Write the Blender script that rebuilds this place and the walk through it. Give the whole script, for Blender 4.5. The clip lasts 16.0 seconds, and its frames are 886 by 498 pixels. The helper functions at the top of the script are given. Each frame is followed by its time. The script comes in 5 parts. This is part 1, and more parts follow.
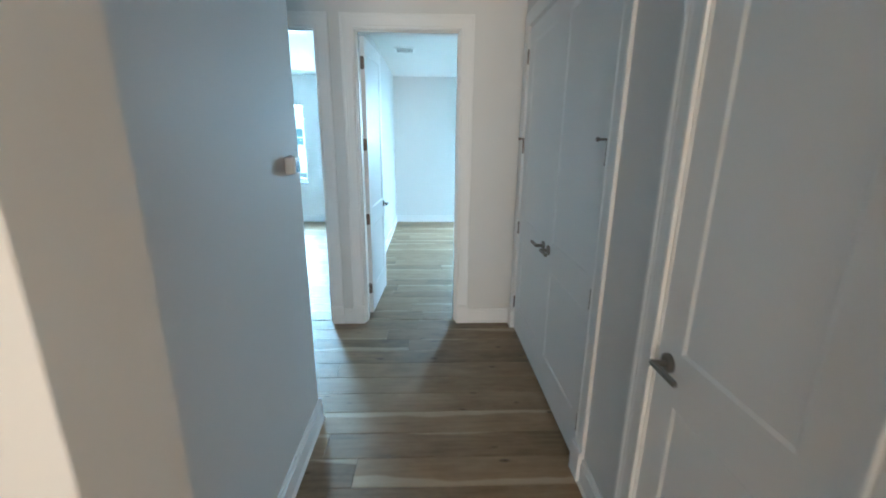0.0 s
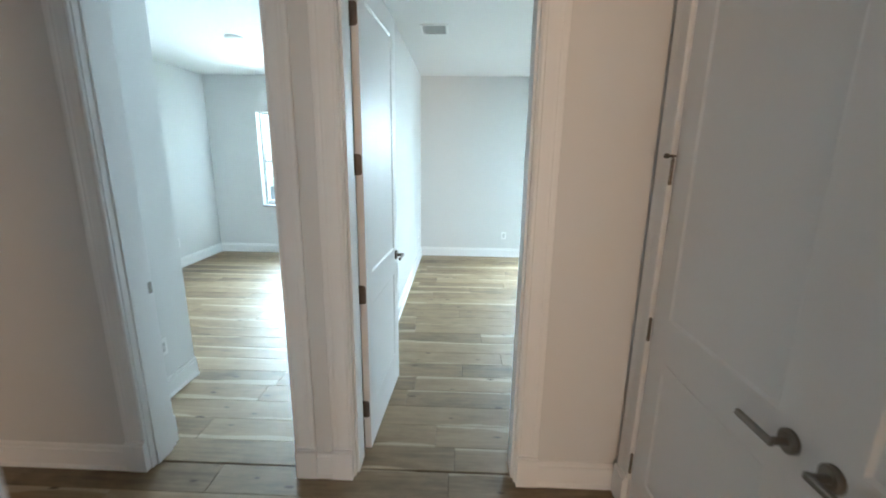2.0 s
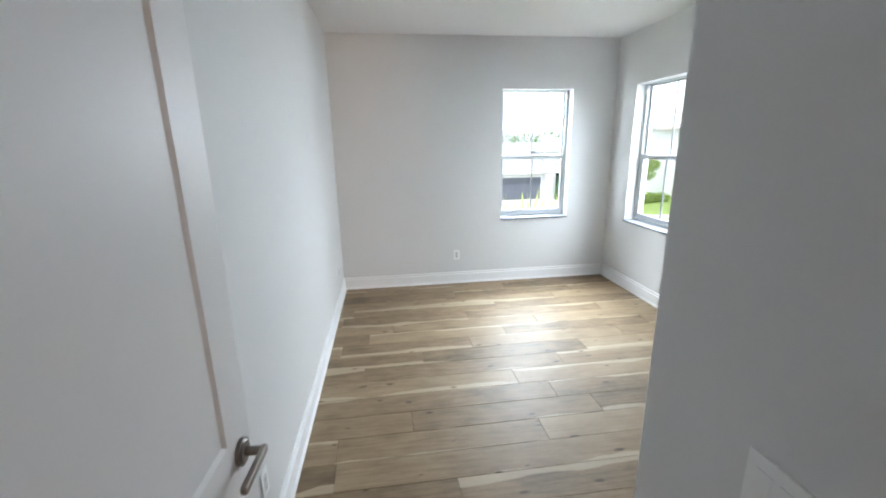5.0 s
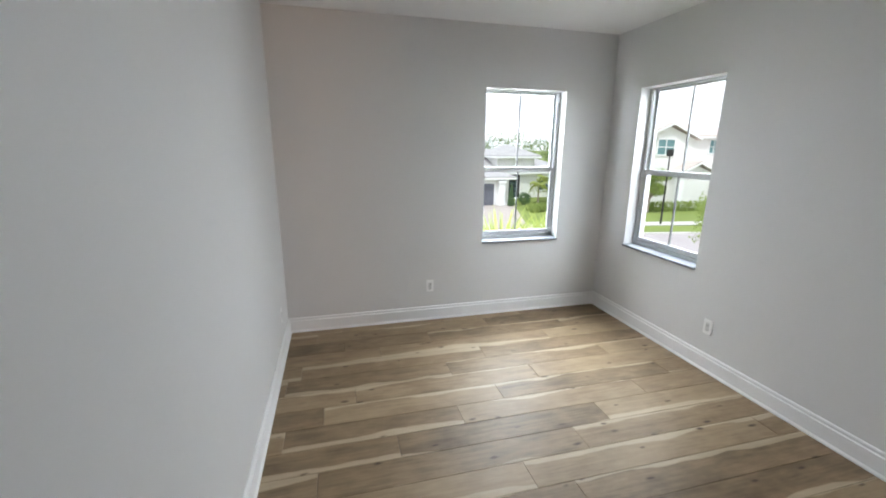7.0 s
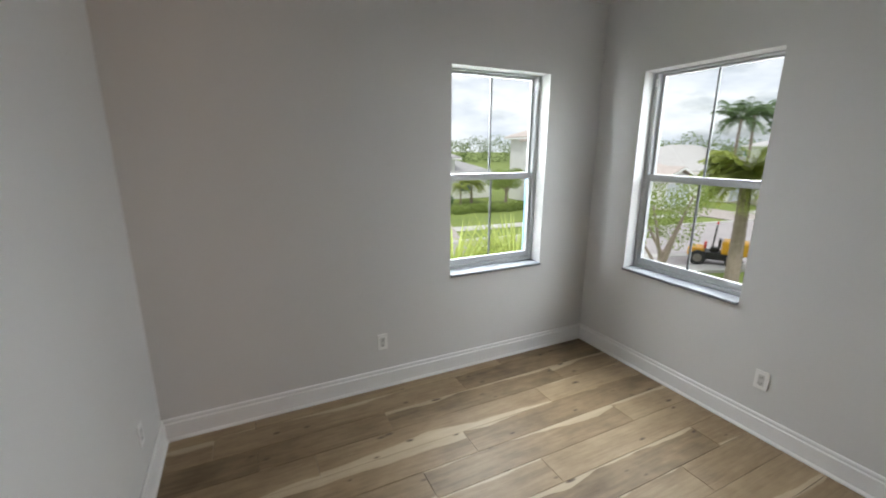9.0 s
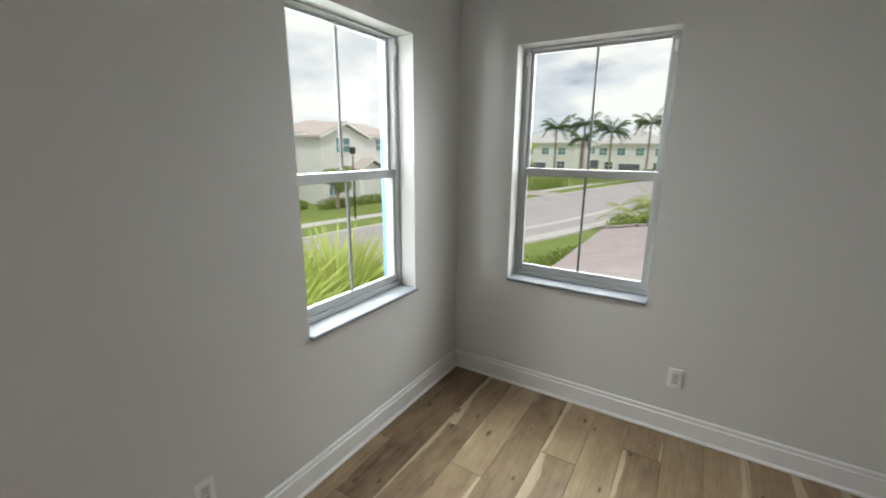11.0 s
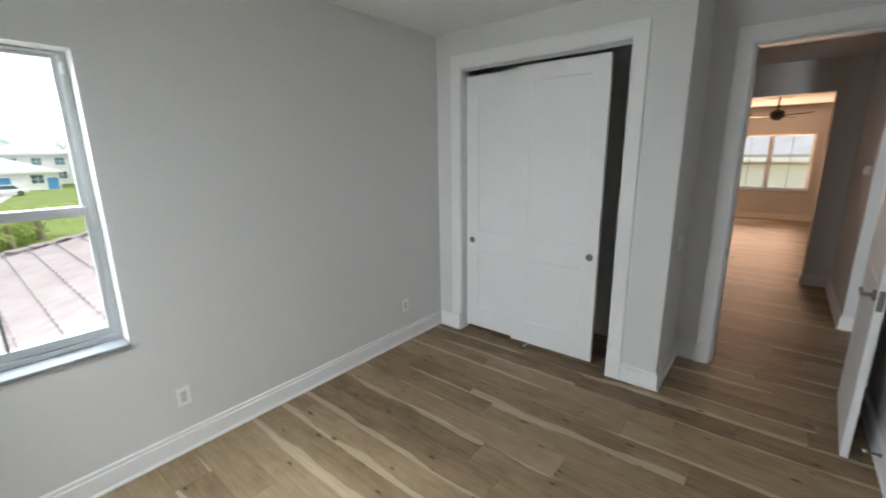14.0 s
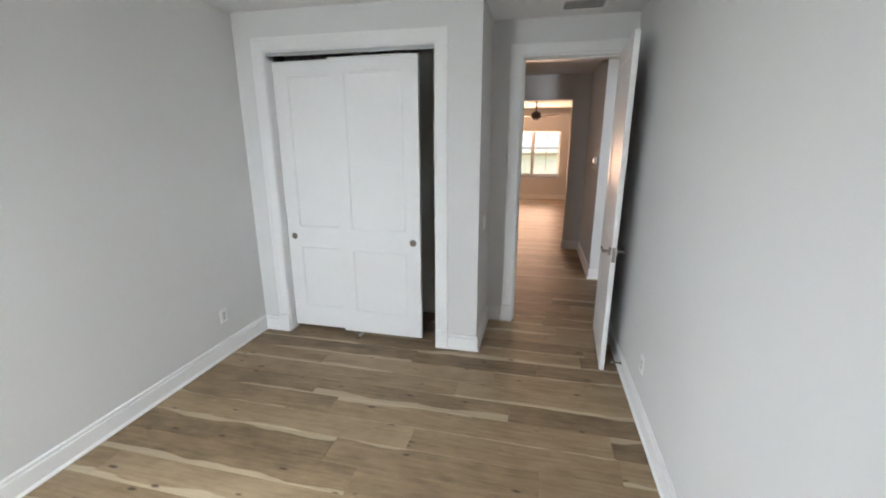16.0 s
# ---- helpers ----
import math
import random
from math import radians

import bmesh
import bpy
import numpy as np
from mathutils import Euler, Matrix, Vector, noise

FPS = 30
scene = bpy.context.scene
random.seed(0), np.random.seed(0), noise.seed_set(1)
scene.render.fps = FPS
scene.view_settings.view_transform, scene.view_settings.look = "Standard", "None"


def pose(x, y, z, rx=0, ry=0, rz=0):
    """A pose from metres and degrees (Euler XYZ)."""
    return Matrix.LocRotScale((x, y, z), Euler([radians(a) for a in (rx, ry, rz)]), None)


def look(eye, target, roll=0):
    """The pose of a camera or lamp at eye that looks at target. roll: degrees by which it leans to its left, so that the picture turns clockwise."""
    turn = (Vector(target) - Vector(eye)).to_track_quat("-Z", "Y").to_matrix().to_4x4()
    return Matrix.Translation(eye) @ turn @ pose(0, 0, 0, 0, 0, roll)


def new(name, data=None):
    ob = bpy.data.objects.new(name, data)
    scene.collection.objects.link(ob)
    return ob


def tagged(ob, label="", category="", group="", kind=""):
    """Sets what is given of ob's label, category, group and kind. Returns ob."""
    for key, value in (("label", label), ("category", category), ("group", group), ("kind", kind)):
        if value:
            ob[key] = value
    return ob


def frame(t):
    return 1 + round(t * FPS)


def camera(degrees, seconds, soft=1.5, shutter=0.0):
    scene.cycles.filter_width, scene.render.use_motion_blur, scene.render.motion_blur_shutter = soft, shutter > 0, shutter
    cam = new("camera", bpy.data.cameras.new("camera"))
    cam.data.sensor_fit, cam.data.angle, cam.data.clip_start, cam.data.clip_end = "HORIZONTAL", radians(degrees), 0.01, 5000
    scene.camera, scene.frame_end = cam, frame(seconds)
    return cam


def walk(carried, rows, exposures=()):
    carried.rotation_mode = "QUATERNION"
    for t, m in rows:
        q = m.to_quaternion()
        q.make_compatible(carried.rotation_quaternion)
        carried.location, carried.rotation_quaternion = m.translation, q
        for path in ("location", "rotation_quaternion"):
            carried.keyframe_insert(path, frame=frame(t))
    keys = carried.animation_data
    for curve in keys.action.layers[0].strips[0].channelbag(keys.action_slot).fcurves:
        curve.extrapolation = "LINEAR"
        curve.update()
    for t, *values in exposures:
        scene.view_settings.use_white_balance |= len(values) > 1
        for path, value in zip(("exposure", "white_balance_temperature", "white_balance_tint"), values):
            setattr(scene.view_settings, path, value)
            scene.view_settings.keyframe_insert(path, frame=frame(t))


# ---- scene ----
cam = camera(94.5, 16.0, soft=1.9, shutter=0.35)
ROWS = [
    (0.0, 0.050, 0.238, 1.638, -2.04, -15.11, 0.55),
    (0.5, 0.034, 0.686, 1.657, -0.81, -14.76, 1.08),
    (1.0, 0.001, 1.148, 1.669, -0.03, -13.78, 0.90),
    (1.5, -0.043, 1.543, 1.655, 1.13, -13.68, 0.92),
    (2.0, -0.024, 1.935, 1.643, 1.95, -13.29, 0.74),
    (2.5, -0.039, 2.230, 1.684, 0.85, -13.31, 1.03),
    (3.0, -0.111, 2.546, 1.670, -0.62, -13.47, 0.19),
    (3.5, -0.097, 2.928, 1.640, -1.58, -13.58, -0.20),
    (4.0, -0.054, 3.273, 1.648, -3.18, -14.21, -0.52),
    (4.5, -0.059, 3.539, 1.645, -5.49, -14.47, -0.90),
    (7.0, -0.134, 4.690, 1.682, -14.84, -13.99, 0.47),
    (7.5, -0.109, 4.939, 1.654, -15.65, -13.49, 0.50),
    (8.0, -0.045, 5.210, 1.666, -14.08, -12.76, 0.26),
    (8.5, -0.087, 5.544, 1.647, -18.41, -13.18, 0.41),
    (9.0, -0.059, 5.871, 1.668, -26.13, -13.68, 0.29),
    (11.5, 0.187, 7.150, 1.607, -66.87, -13.80, -0.18),
    (12.0, 0.269, 7.245, 1.648, -78.51, -14.08, -0.91),
    (12.5, 0.316, 7.438, 1.695, -98.34, -14.19, -0.61),
    (13.0, 0.240, 7.571, 1.717, -116.73, -13.35, -0.71),
    (13.5, 0.129, 7.639, 1.701, -130.99, -12.91, -0.69),
    (14.0, 0.028, 7.679, 1.727, -140.59, -13.20, -0.84),
    (14.5, 0.040, 7.727, 1.740, -149.03, -13.08, -0.59),
    (15.0, 0.065, 7.777, 1.744, -156.16, -13.11, -0.51),
    (15.5, 0.082, 7.791, 1.739, -162.52, -13.46, -0.33),
    (16.0, 0.107, 7.781, 1.747, -166.96, -14.72, -0.05),
]
# seconds, stops, kelvin, tint
EXPOSURES = [(0.0, 2.42, 4250, -16), (0.5, 2.4, 4550, -13), (1.5, 2.3, 5100, -10), (2.5, 2.08, 5300, -3), (3.5, 1.68, 5650, 4), (4.5, 1.6, 5800, 7), (7.0, 0.9, 6200, 11), (9.0, 0.4, 6450, 11), (11.5, 0.12, 6700, 9), (12.5, 0.02, 6700, 9), (13.0, 0.4, 6400, 9), (13.5, 0.62, 6350, 9), (14.5, 1.12, 6200, 9), (16.0, 1.42, 6200, 10)]
# The walk: seconds, x, y, z, yaw, pitch, roll
walk(cam, [(t, pose(x, y, z, 90 + pitch, 0, yaw) @ pose(0, 0, 0, 0, 0, roll)) for t, x, y, z, yaw, pitch, roll in ROWS],
     exposures=EXPOSURES)

# ---- plan, in metres ----
XW, XE, YN = -0.61, 2.595, 8.435          # bedroom: west, east and north wall faces
YH, YB = 3.715, 3.905                     # wall of the two bedroom doors: hall face, bedroom face
YC, XNIB = 4.603, 0.552                    # closet front and the end of its wall
XHW, XHE = -0.603, 0.805                   # hall: west and east faces
CEIL = 2.743
GROUND = -3.4
DOOR_H = 2.44
D1 = (-0.52, 0.29)                        # bedroom door opening
D2 = (-1.60, -0.83)                       # second bedroom door opening
WZ = (0.752, 2.212)                       # windows: sill and head
WN, W2, WE = (1.257, 2.08), (-3.16, -2.32), (7.186, 8.04)
YS0, YS1 = 0.62, 0.80                     # thick portal between loft and hall
YL = -5.4                                 # loft: window wall
WS = (-0.47, 1.95)

# ---- world and sun ----
world = bpy.data.worlds.new("sky")
scene.world = world
world.use_nodes = True
wn, wl = world.node_tree.nodes, world.node_tree.links
wn.clear()
w_out, w_bg = wn.new("ShaderNodeOutputWorld"), wn.new("ShaderNodeBackground")
sky = wn.new("ShaderNodeTexSky")
sky.sky_type, sky.sun_disc = "NISHITA", False
sky.sun_elevation, sky.sun_rotation, sky.dust_density = radians(57), radians(220), 2.0
tc, mp = wn.new("ShaderNodeTexCoord"), wn.new("ShaderNodeMapping")
mp.inputs["Scale"].default_value = (1.0, 1.0, 3.2)
cloud, ramp, mixc = wn.new("ShaderNodeTexNoise"), wn.new("ShaderNodeValToRGB"), wn.new("ShaderNodeMix")
cloud.inputs["Scale"].default_value, cloud.inputs["Detail"].default_value, cloud.inputs["Roughness"].default_value = 3.1, 7, 0.55
ramp.color_ramp.elements[0].position, ramp.color_ramp.elements[1].position = 0.26, 0.44
tone, shade = wn.new("ShaderNodeTexNoise"), wn.new("ShaderNodeValToRGB")
tone.inputs["Scale"].default_value, tone.inputs["Detail"].default_value = 5.0, 5
shade.color_ramp.elements[0].position, shade.color_ramp.elements[1].position = 0.35, 0.6
shade.color_ramp.elements[0].color, shade.color_ramp.elements[1].color = (8.9, 9.5, 10.6, 1), (13.4, 13.4, 13.4, 1)
mixc.data_type = "RGBA"
wl.new(tc.outputs["Generated"], mp.inputs["Vector"])
wl.new(mp.outputs["Vector"], cloud.inputs["Vector"])
wl.new(mp.outputs["Vector"], tone.inputs["Vector"])
wl.new(cloud.outputs["Fac"], ramp.inputs["Fac"])
wl.new(tone.outputs["Fac"], shade.inputs["Fac"])
wl.new(ramp.outputs["Color"], mixc.inputs["Factor"])
wl.new(sky.outputs["Color"], mixc.inputs[6])
wl.new(shade.outputs["Color"], mixc.inputs[7])
wl.new(mixc.outputs[2], w_bg.inputs["Color"])
w_bg.inputs["Strength"].default_value = 0.069
wl.new(w_bg.outputs[0], w_out.inputs["Surface"])

sun = new("sun", bpy.data.lights.new("sun", "SUN"))
sun.data.energy, sun.data.angle, sun.data.color = 1.7, radians(6), (1.0, 0.975, 0.94)
sun.matrix_world = look((0, 0, 0), (0.42, 0.5, -1.0))


def window_light(name, at, towards, w, h, watts, color=(0.93, 0.97, 1.0)):
    """Daylight that comes in by a window."""
    lamp = new(name, bpy.data.lights.new(name, "AREA"))
    lamp.data.shape, lamp.data.size, lamp.data.size_y, lamp.data.energy, lamp.data.color = "RECTANGLE", w, h, watts, color
    lamp.matrix_world = look(at, (at[0] + towards[0], at[1] + towards[1], at[2] + towards[2]))
    return lamp


ZM = (WZ[0] + WZ[1]) / 2
window_light("daylight_north", ((WN[0] + WN[1]) / 2 + 0.35, YN + 0.95, ZM + 1.0), (-0.25, -1, -0.48), 2.4, 1.8, 250)
window_light("daylight_east", (XE + 1.15, (WE[0] + WE[1]) / 2 - 0.15, ZM + 1.0), (-1, 0, -0.8), 2.8, 1.8, 165)
window_light("daylight_second_room", ((W2[0] + W2[1]) / 2 - 0.6, YN + 0.85, ZM + 0.2), (1.05, -1, -0.02), 2.8, 2.0, 370)
window_light("daylight_loft", ((WS[0] + WS[1]) / 2 - 0.6, YL - 0.8, 1.1), (0, 1, 1.6), 2.6, 1.7, 255, (1.0, 0.57, 0.34))

# ---- materials ----


def node_material(name, rough=0.5, metal=0.0, spec=0.5):
    m = bpy.data.materials.new(name)
    m.use_nodes = True
    b = m.node_tree.nodes["Principled BSDF"]
    b.inputs["Roughness"].default_value, b.inputs["Metallic"].default_value = rough, metal
    b.inputs["Specular IOR Level"].default_value = spec
    return m, m.node_tree.nodes, m.node_tree.links, b


def surface(name, c1, c2, rough=0.5, metal=0.0, scale=8.0, bump=0.1, bump_scale=60.0, spec=0.5, rough_var=0.08, detail=5, dist=0.002, coords="Object"):
    """Two tones mixed by noise at two scales, with fine relief."""
    m, n, l, b = node_material(name, rough, metal, spec)
    co = n.new("ShaderNodeTexCoord")
    big, fine, mix = n.new("ShaderNodeTexNoise"), n.new("ShaderNodeTexNoise"), n.new("ShaderNodeMix")
    big.inputs["Scale"].default_value, big.inputs["Detail"].default_value = scale, detail
    fine.inputs["Scale"].default_value, fine.inputs["Detail"].default_value = bump_scale, 3
    mix.data_type = "RGBA"
    mix.inputs[6].default_value, mix.inputs[7].default_value = (*c1, 1), (*c2, 1)
    add = n.new("ShaderNodeMath")
    add.operation = "MULTIPLY_ADD"
    add.inputs[1].default_value = 0.35
    l.new(co.outputs[coords], big.inputs["Vector"])
    l.new(co.outputs[coords], fine.inputs["Vector"])
    l.new(fine.outputs["Fac"], add.inputs[0])
    scl = n.new("ShaderNodeMapRange")
    scl.inputs["From Min"].default_value, scl.inputs["From Max"].default_value = 0.3, 0.7
    scl.inputs["To Min"].default_value, scl.inputs["To Max"].default_value = 0.0, 0.65
    l.new(big.outputs["Fac"], scl.inputs["Value"])
    l.new(scl.outputs["Result"], add.inputs[2])
    l.new(add.outputs[0], mix.inputs["Factor"])
    l.new(mix.outputs[2], b.inputs["Base Color"])
    r = n.new("ShaderNodeMapRange")
    r.inputs["To Min"].default_value, r.inputs["To Max"].default_value = max(0.02, rough - rough_var), min(1, rough + rough_var)
    l.new(big.outputs["Fac"], r.inputs["Value"])
    l.new(r.outputs["Result"], b.inputs["Roughness"])
    if bump:
        bp = n.new("ShaderNodeBump")
        bp.inputs["Strength"].default_value, bp.inputs["Distance"].default_value = bump, dist
        l.new(fine.outputs["Fac"], bp.inputs["Height"])
        l.new(bp.outputs["Normal"], b.inputs["Normal"])
    return m


M_WALL = surface("wall_paint", (0.675, 0.675, 0.667), (0.705, 0.705, 0.697), 0.62, scale=1.3, bump=0.25, bump_scale=140, spec=0.3, dist=0.0012, rough_var=0.015, detail=2)
M_CEIL = surface("ceiling_paint", (0.79, 0.79, 0.785), (0.82, 0.82, 0.815), 0.85, scale=1.1, bump=0.4, bump_scale=90, spec=0.2, dist=0.0015, rough_var=0.015, detail=2)
M_TRIM = surface("trim_paint", (0.80, 0.80, 0.795), (0.84, 0.84, 0.835), 0.5, scale=2.2, spec=0.35, bump=0.06, bump_scale=45, dist=0.001, rough_var=0.015, detail=2)
M_DOOR = surface("door_paint", (0.80, 0.805, 0.805), (0.835, 0.84, 0.84), 0.46, scale=1.7, spec=0.32, bump=0.07, bump_scale=38, dist=0.001, rough_var=0.015, detail=2)
# mid grey; on the white window frames it paints in their backlit shade
M_FRAME = surface("greyed_aluminium", (0.46, 0.475, 0.48), (0.52, 0.535, 0.54), 0.38, scale=3, bump=0.03, bump_scale=60, rough_var=0.015, detail=2)
M_STONE = surface("marble_sill", (0.16, 0.17, 0.19), (0.30, 0.32, 0.34), 0.55, spec=0.25, scale=9, bump=0.05, bump_scale=50, detail=9)
M_NICKEL = surface("satin_nickel", (0.22, 0.20, 0.18), (0.29, 0.265, 0.24), 0.36, metal=1.0, scale=30, bump=0.08, bump_scale=220, dist=0.0004)
M_BRONZE = surface("hinge_metal", (0.17, 0.145, 0.125), (0.24, 0.21, 0.185), 0.42, metal=1.0, scale=35, bump=0.1, bump_scale=160, dist=0.0004)
M_PLASTIC = surface("white_plastic", (0.84, 0.84, 0.83), (0.88, 0.88, 0.87), 0.35, scale=12, bump=0.04, bump_scale=120, dist=0.0004, rough_var=0.015, detail=2)
M_PLATE = surface("grey_white_plastic", (0.60, 0.60, 0.59), (0.65, 0.65, 0.64), 0.4, scale=12, bump=0.04, bump_scale=120, dist=0.0004, rough_var=0.015, detail=2)
M_DARK = surface("dark_slot", (0.015, 0.015, 0.015), (0.03, 0.03, 0.03), 0.95, scale=20, bump=0.0, spec=0.05)
M_BLACK = surface("black_metal", (0.012, 0.011, 0.010), (0.022, 0.02, 0.018), 0.45, scale=20, bump=0.05)
M_BLUE = surface("blue_shutter_paint", (0.15, 0.31, 0.48), (0.19, 0.36, 0.53), 0.45, scale=4, bump=0.05)
M_STUCCO = surface("white_stucco", (0.72, 0.71, 0.69), (0.80, 0.79, 0.77), 0.9, scale=1.6, bump=0.5, bump_scale=45, dist=0.004)
M_STUCCO2 = surface("cream_stucco", (0.64, 0.62, 0.58), (0.74, 0.72, 0.68), 0.9, scale=1.4, bump=0.5, bump_scale=45, dist=0.004)
M_TILE = surface("pinkish_roof_tile", (0.36, 0.295, 0.29), (0.47, 0.405, 0.40), 0.8, scale=2.4, bump=0.5, bump_scale=22, dist=0.006)
M_TILE_GREY = surface("grey_roof_tile", (0.33, 0.32, 0.325), (0.44, 0.43, 0.43), 0.85, scale=1.8, bump=0.5, bump_scale=14, dist=0.01)
M_TILE_TAN = surface("brown_roof_tile", (0.48, 0.40, 0.37), (0.59, 0.52, 0.48), 0.85, scale=1.8, bump=0.5, bump_scale=14, dist=0.01)
M_GRASS = surface("lawn_grass", (0.15, 0.20, 0.04), (0.24, 0.30, 0.07), 0.9, scale=0.35, bump=0.8, bump_scale=9, dist=0.03)
M_ROAD = surface("road_asphalt", (0.36, 0.325, 0.33), (0.46, 0.42, 0.42), 0.85, scale=0.5, bump=0.4, bump_scale=30, dist=0.006)
M_CONC = surface("concrete", (0.50, 0.48, 0.46), (0.60, 0.58, 0.55), 0.85, scale=0.9, bump=0.3, bump_scale=24, dist=0.004)
M_PAVER = surface("paver_drive", (0.36, 0.31, 0.29), (0.52, 0.46, 0.43), 0.85, scale=3.2, bump=0.4, bump_scale=12, dist=0.006)
M_BARK = surface("palm_bark", (0.24, 0.19, 0.155), (0.38, 0.31, 0.26), 0.9, scale=5, bump=0.8, bump_scale=14, dist=0.02)
M_LEAF = surface("leaf", (0.13, 0.21, 0.10), (0.24, 0.32, 0.16), 0.55, scale=1.7, bump=0.1, bump_scale=20)
M_LEAF_LIGHT = surface("light_frond", (0.30, 0.37, 0.07), (0.52, 0.56, 0.18), 0.5, scale=2.2, bump=0.1, bump_scale=20)
M_HEDGE = surface("hedge_leaf", (0.20, 0.28, 0.06), (0.36, 0.43, 0.13), 0.6, scale=1.2, bump=0.1, bump_scale=20)
M_GARAGE = surface("slate_garage_door", (0.115, 0.12, 0.15), (0.15, 0.155, 0.185), 0.5, scale=1.0, bump=0.05)
M_PANE = surface("house_glass", (0.05, 0.08, 0.09), (0.10, 0.14, 0.15), 0.08, scale=0.8, bump=0.0)
M_YELLOW = surface("yellow_machine_paint", (0.75, 0.36, 0.02), (0.85, 0.45, 0.03), 0.4, scale=3, bump=0.05)
M_RUBBER = surface("tyre_rubber", (0.02, 0.02, 0.02), (0.035, 0.035, 0.035), 0.85, scale=10, bump=0.3)
M_CARDARK = surface("dark_car_paint", (0.03, 0.035, 0.045), (0.045, 0.05, 0.06), 0.25, scale=2, bump=0.0)
M_CARWHITE = surface("white_car_paint", (0.7, 0.7, 0.7), (0.78, 0.78, 0.78), 0.25, scale=2, bump=0.0)
M_RED = surface("red_plastic", (0.6, 0.03, 0.02), (0.7, 0.05, 0.03), 0.4, scale=4, bump=0.0)
M_BLUEDOOR = surface("blue_garage_paint", (0.07, 0.24, 0.46), (0.10, 0.28, 0.5), 0.5, scale=1, bump=0.0)
# pale grey tile; on the far roofs its lightness paints in distance haze
M_TILE_PALE_HAZE = surface("pale_or_hazed_roof_tile", (0.46, 0.44, 0.43), (0.57, 0.55, 0.54), 0.85, scale=1.8, bump=0.5, bump_scale=14, dist=0.01)
# white bars darkened in colour to look backlit against the sky
M_MUNTIN = surface("backlit_muntin", (0.20, 0.21, 0.215), (0.25, 0.26, 0.265), 0.45, scale=3, bump=0.03, rough_var=0.015, detail=2)
M_TEAL = surface("teal_window_glass", (0.10, 0.20, 0.21), (0.16, 0.28, 0.29), 0.08, scale=0.8, bump=0.0)
M_PALEDOOR = surface("pale_grey_garage_door", (0.50, 0.54, 0.58), (0.56, 0.60, 0.64), 0.5, scale=1.0, bump=0.03)
M_CYPRESS = surface("cypress_leaf", (0.05, 0.11, 0.04), (0.10, 0.17, 0.06), 0.6, scale=2.0, bump=0.1, bump_scale=20)
M_WATER = surface("distant_green", (0.13, 0.19, 0.07), (0.22, 0.28, 0.11), 0.9, scale=0.1, bump=0.3, bump_scale=0.6, dist=0.5)


def screen_material():
    m, n, l, b = node_material("blue_screen", 0.15)
    b.inputs["Base Color"].default_value = (0.012, 0.03, 0.07, 1)
    b.inputs["Emission Color"].default_value = (0.012, 0.045, 0.12, 1)
    b.inputs["Emission Strength"].default_value = 0.07
    return m


def glass_material():
    m, n, l, b = node_material("window_glass", 0.02)
    n.remove(b)
    tr, gl, mx, lw, pw, ad = (n.new("ShaderNode" + k) for k in ("BsdfTransparent", "BsdfGlossy", "MixShader", "LayerWeight", "Math", "Math"))
    tr.inputs["Color"].default_value = (0.965, 0.985, 0.98, 1)
    gl.inputs["Roughness"].default_value = 0.01
    pw.operation, pw.inputs[1].default_value = "POWER", 5.0
    ad.operation, ad.inputs[1].default_value, ad.inputs[2].default_value = "MULTIPLY_ADD", 0.3, 0.004
    l.new(lw.outputs["Facing"], pw.inputs[0])
    l.new(pw.outputs[0], ad.inputs[0])
    l.new(ad.outputs[0], mx.inputs[0])
    l.new(tr.outputs[0], mx.inputs[1])
    l.new(gl.outputs[0], mx.inputs[2])
    l.new(mx.outputs[0], n["Material Output"].inputs["Surface"])
    return m


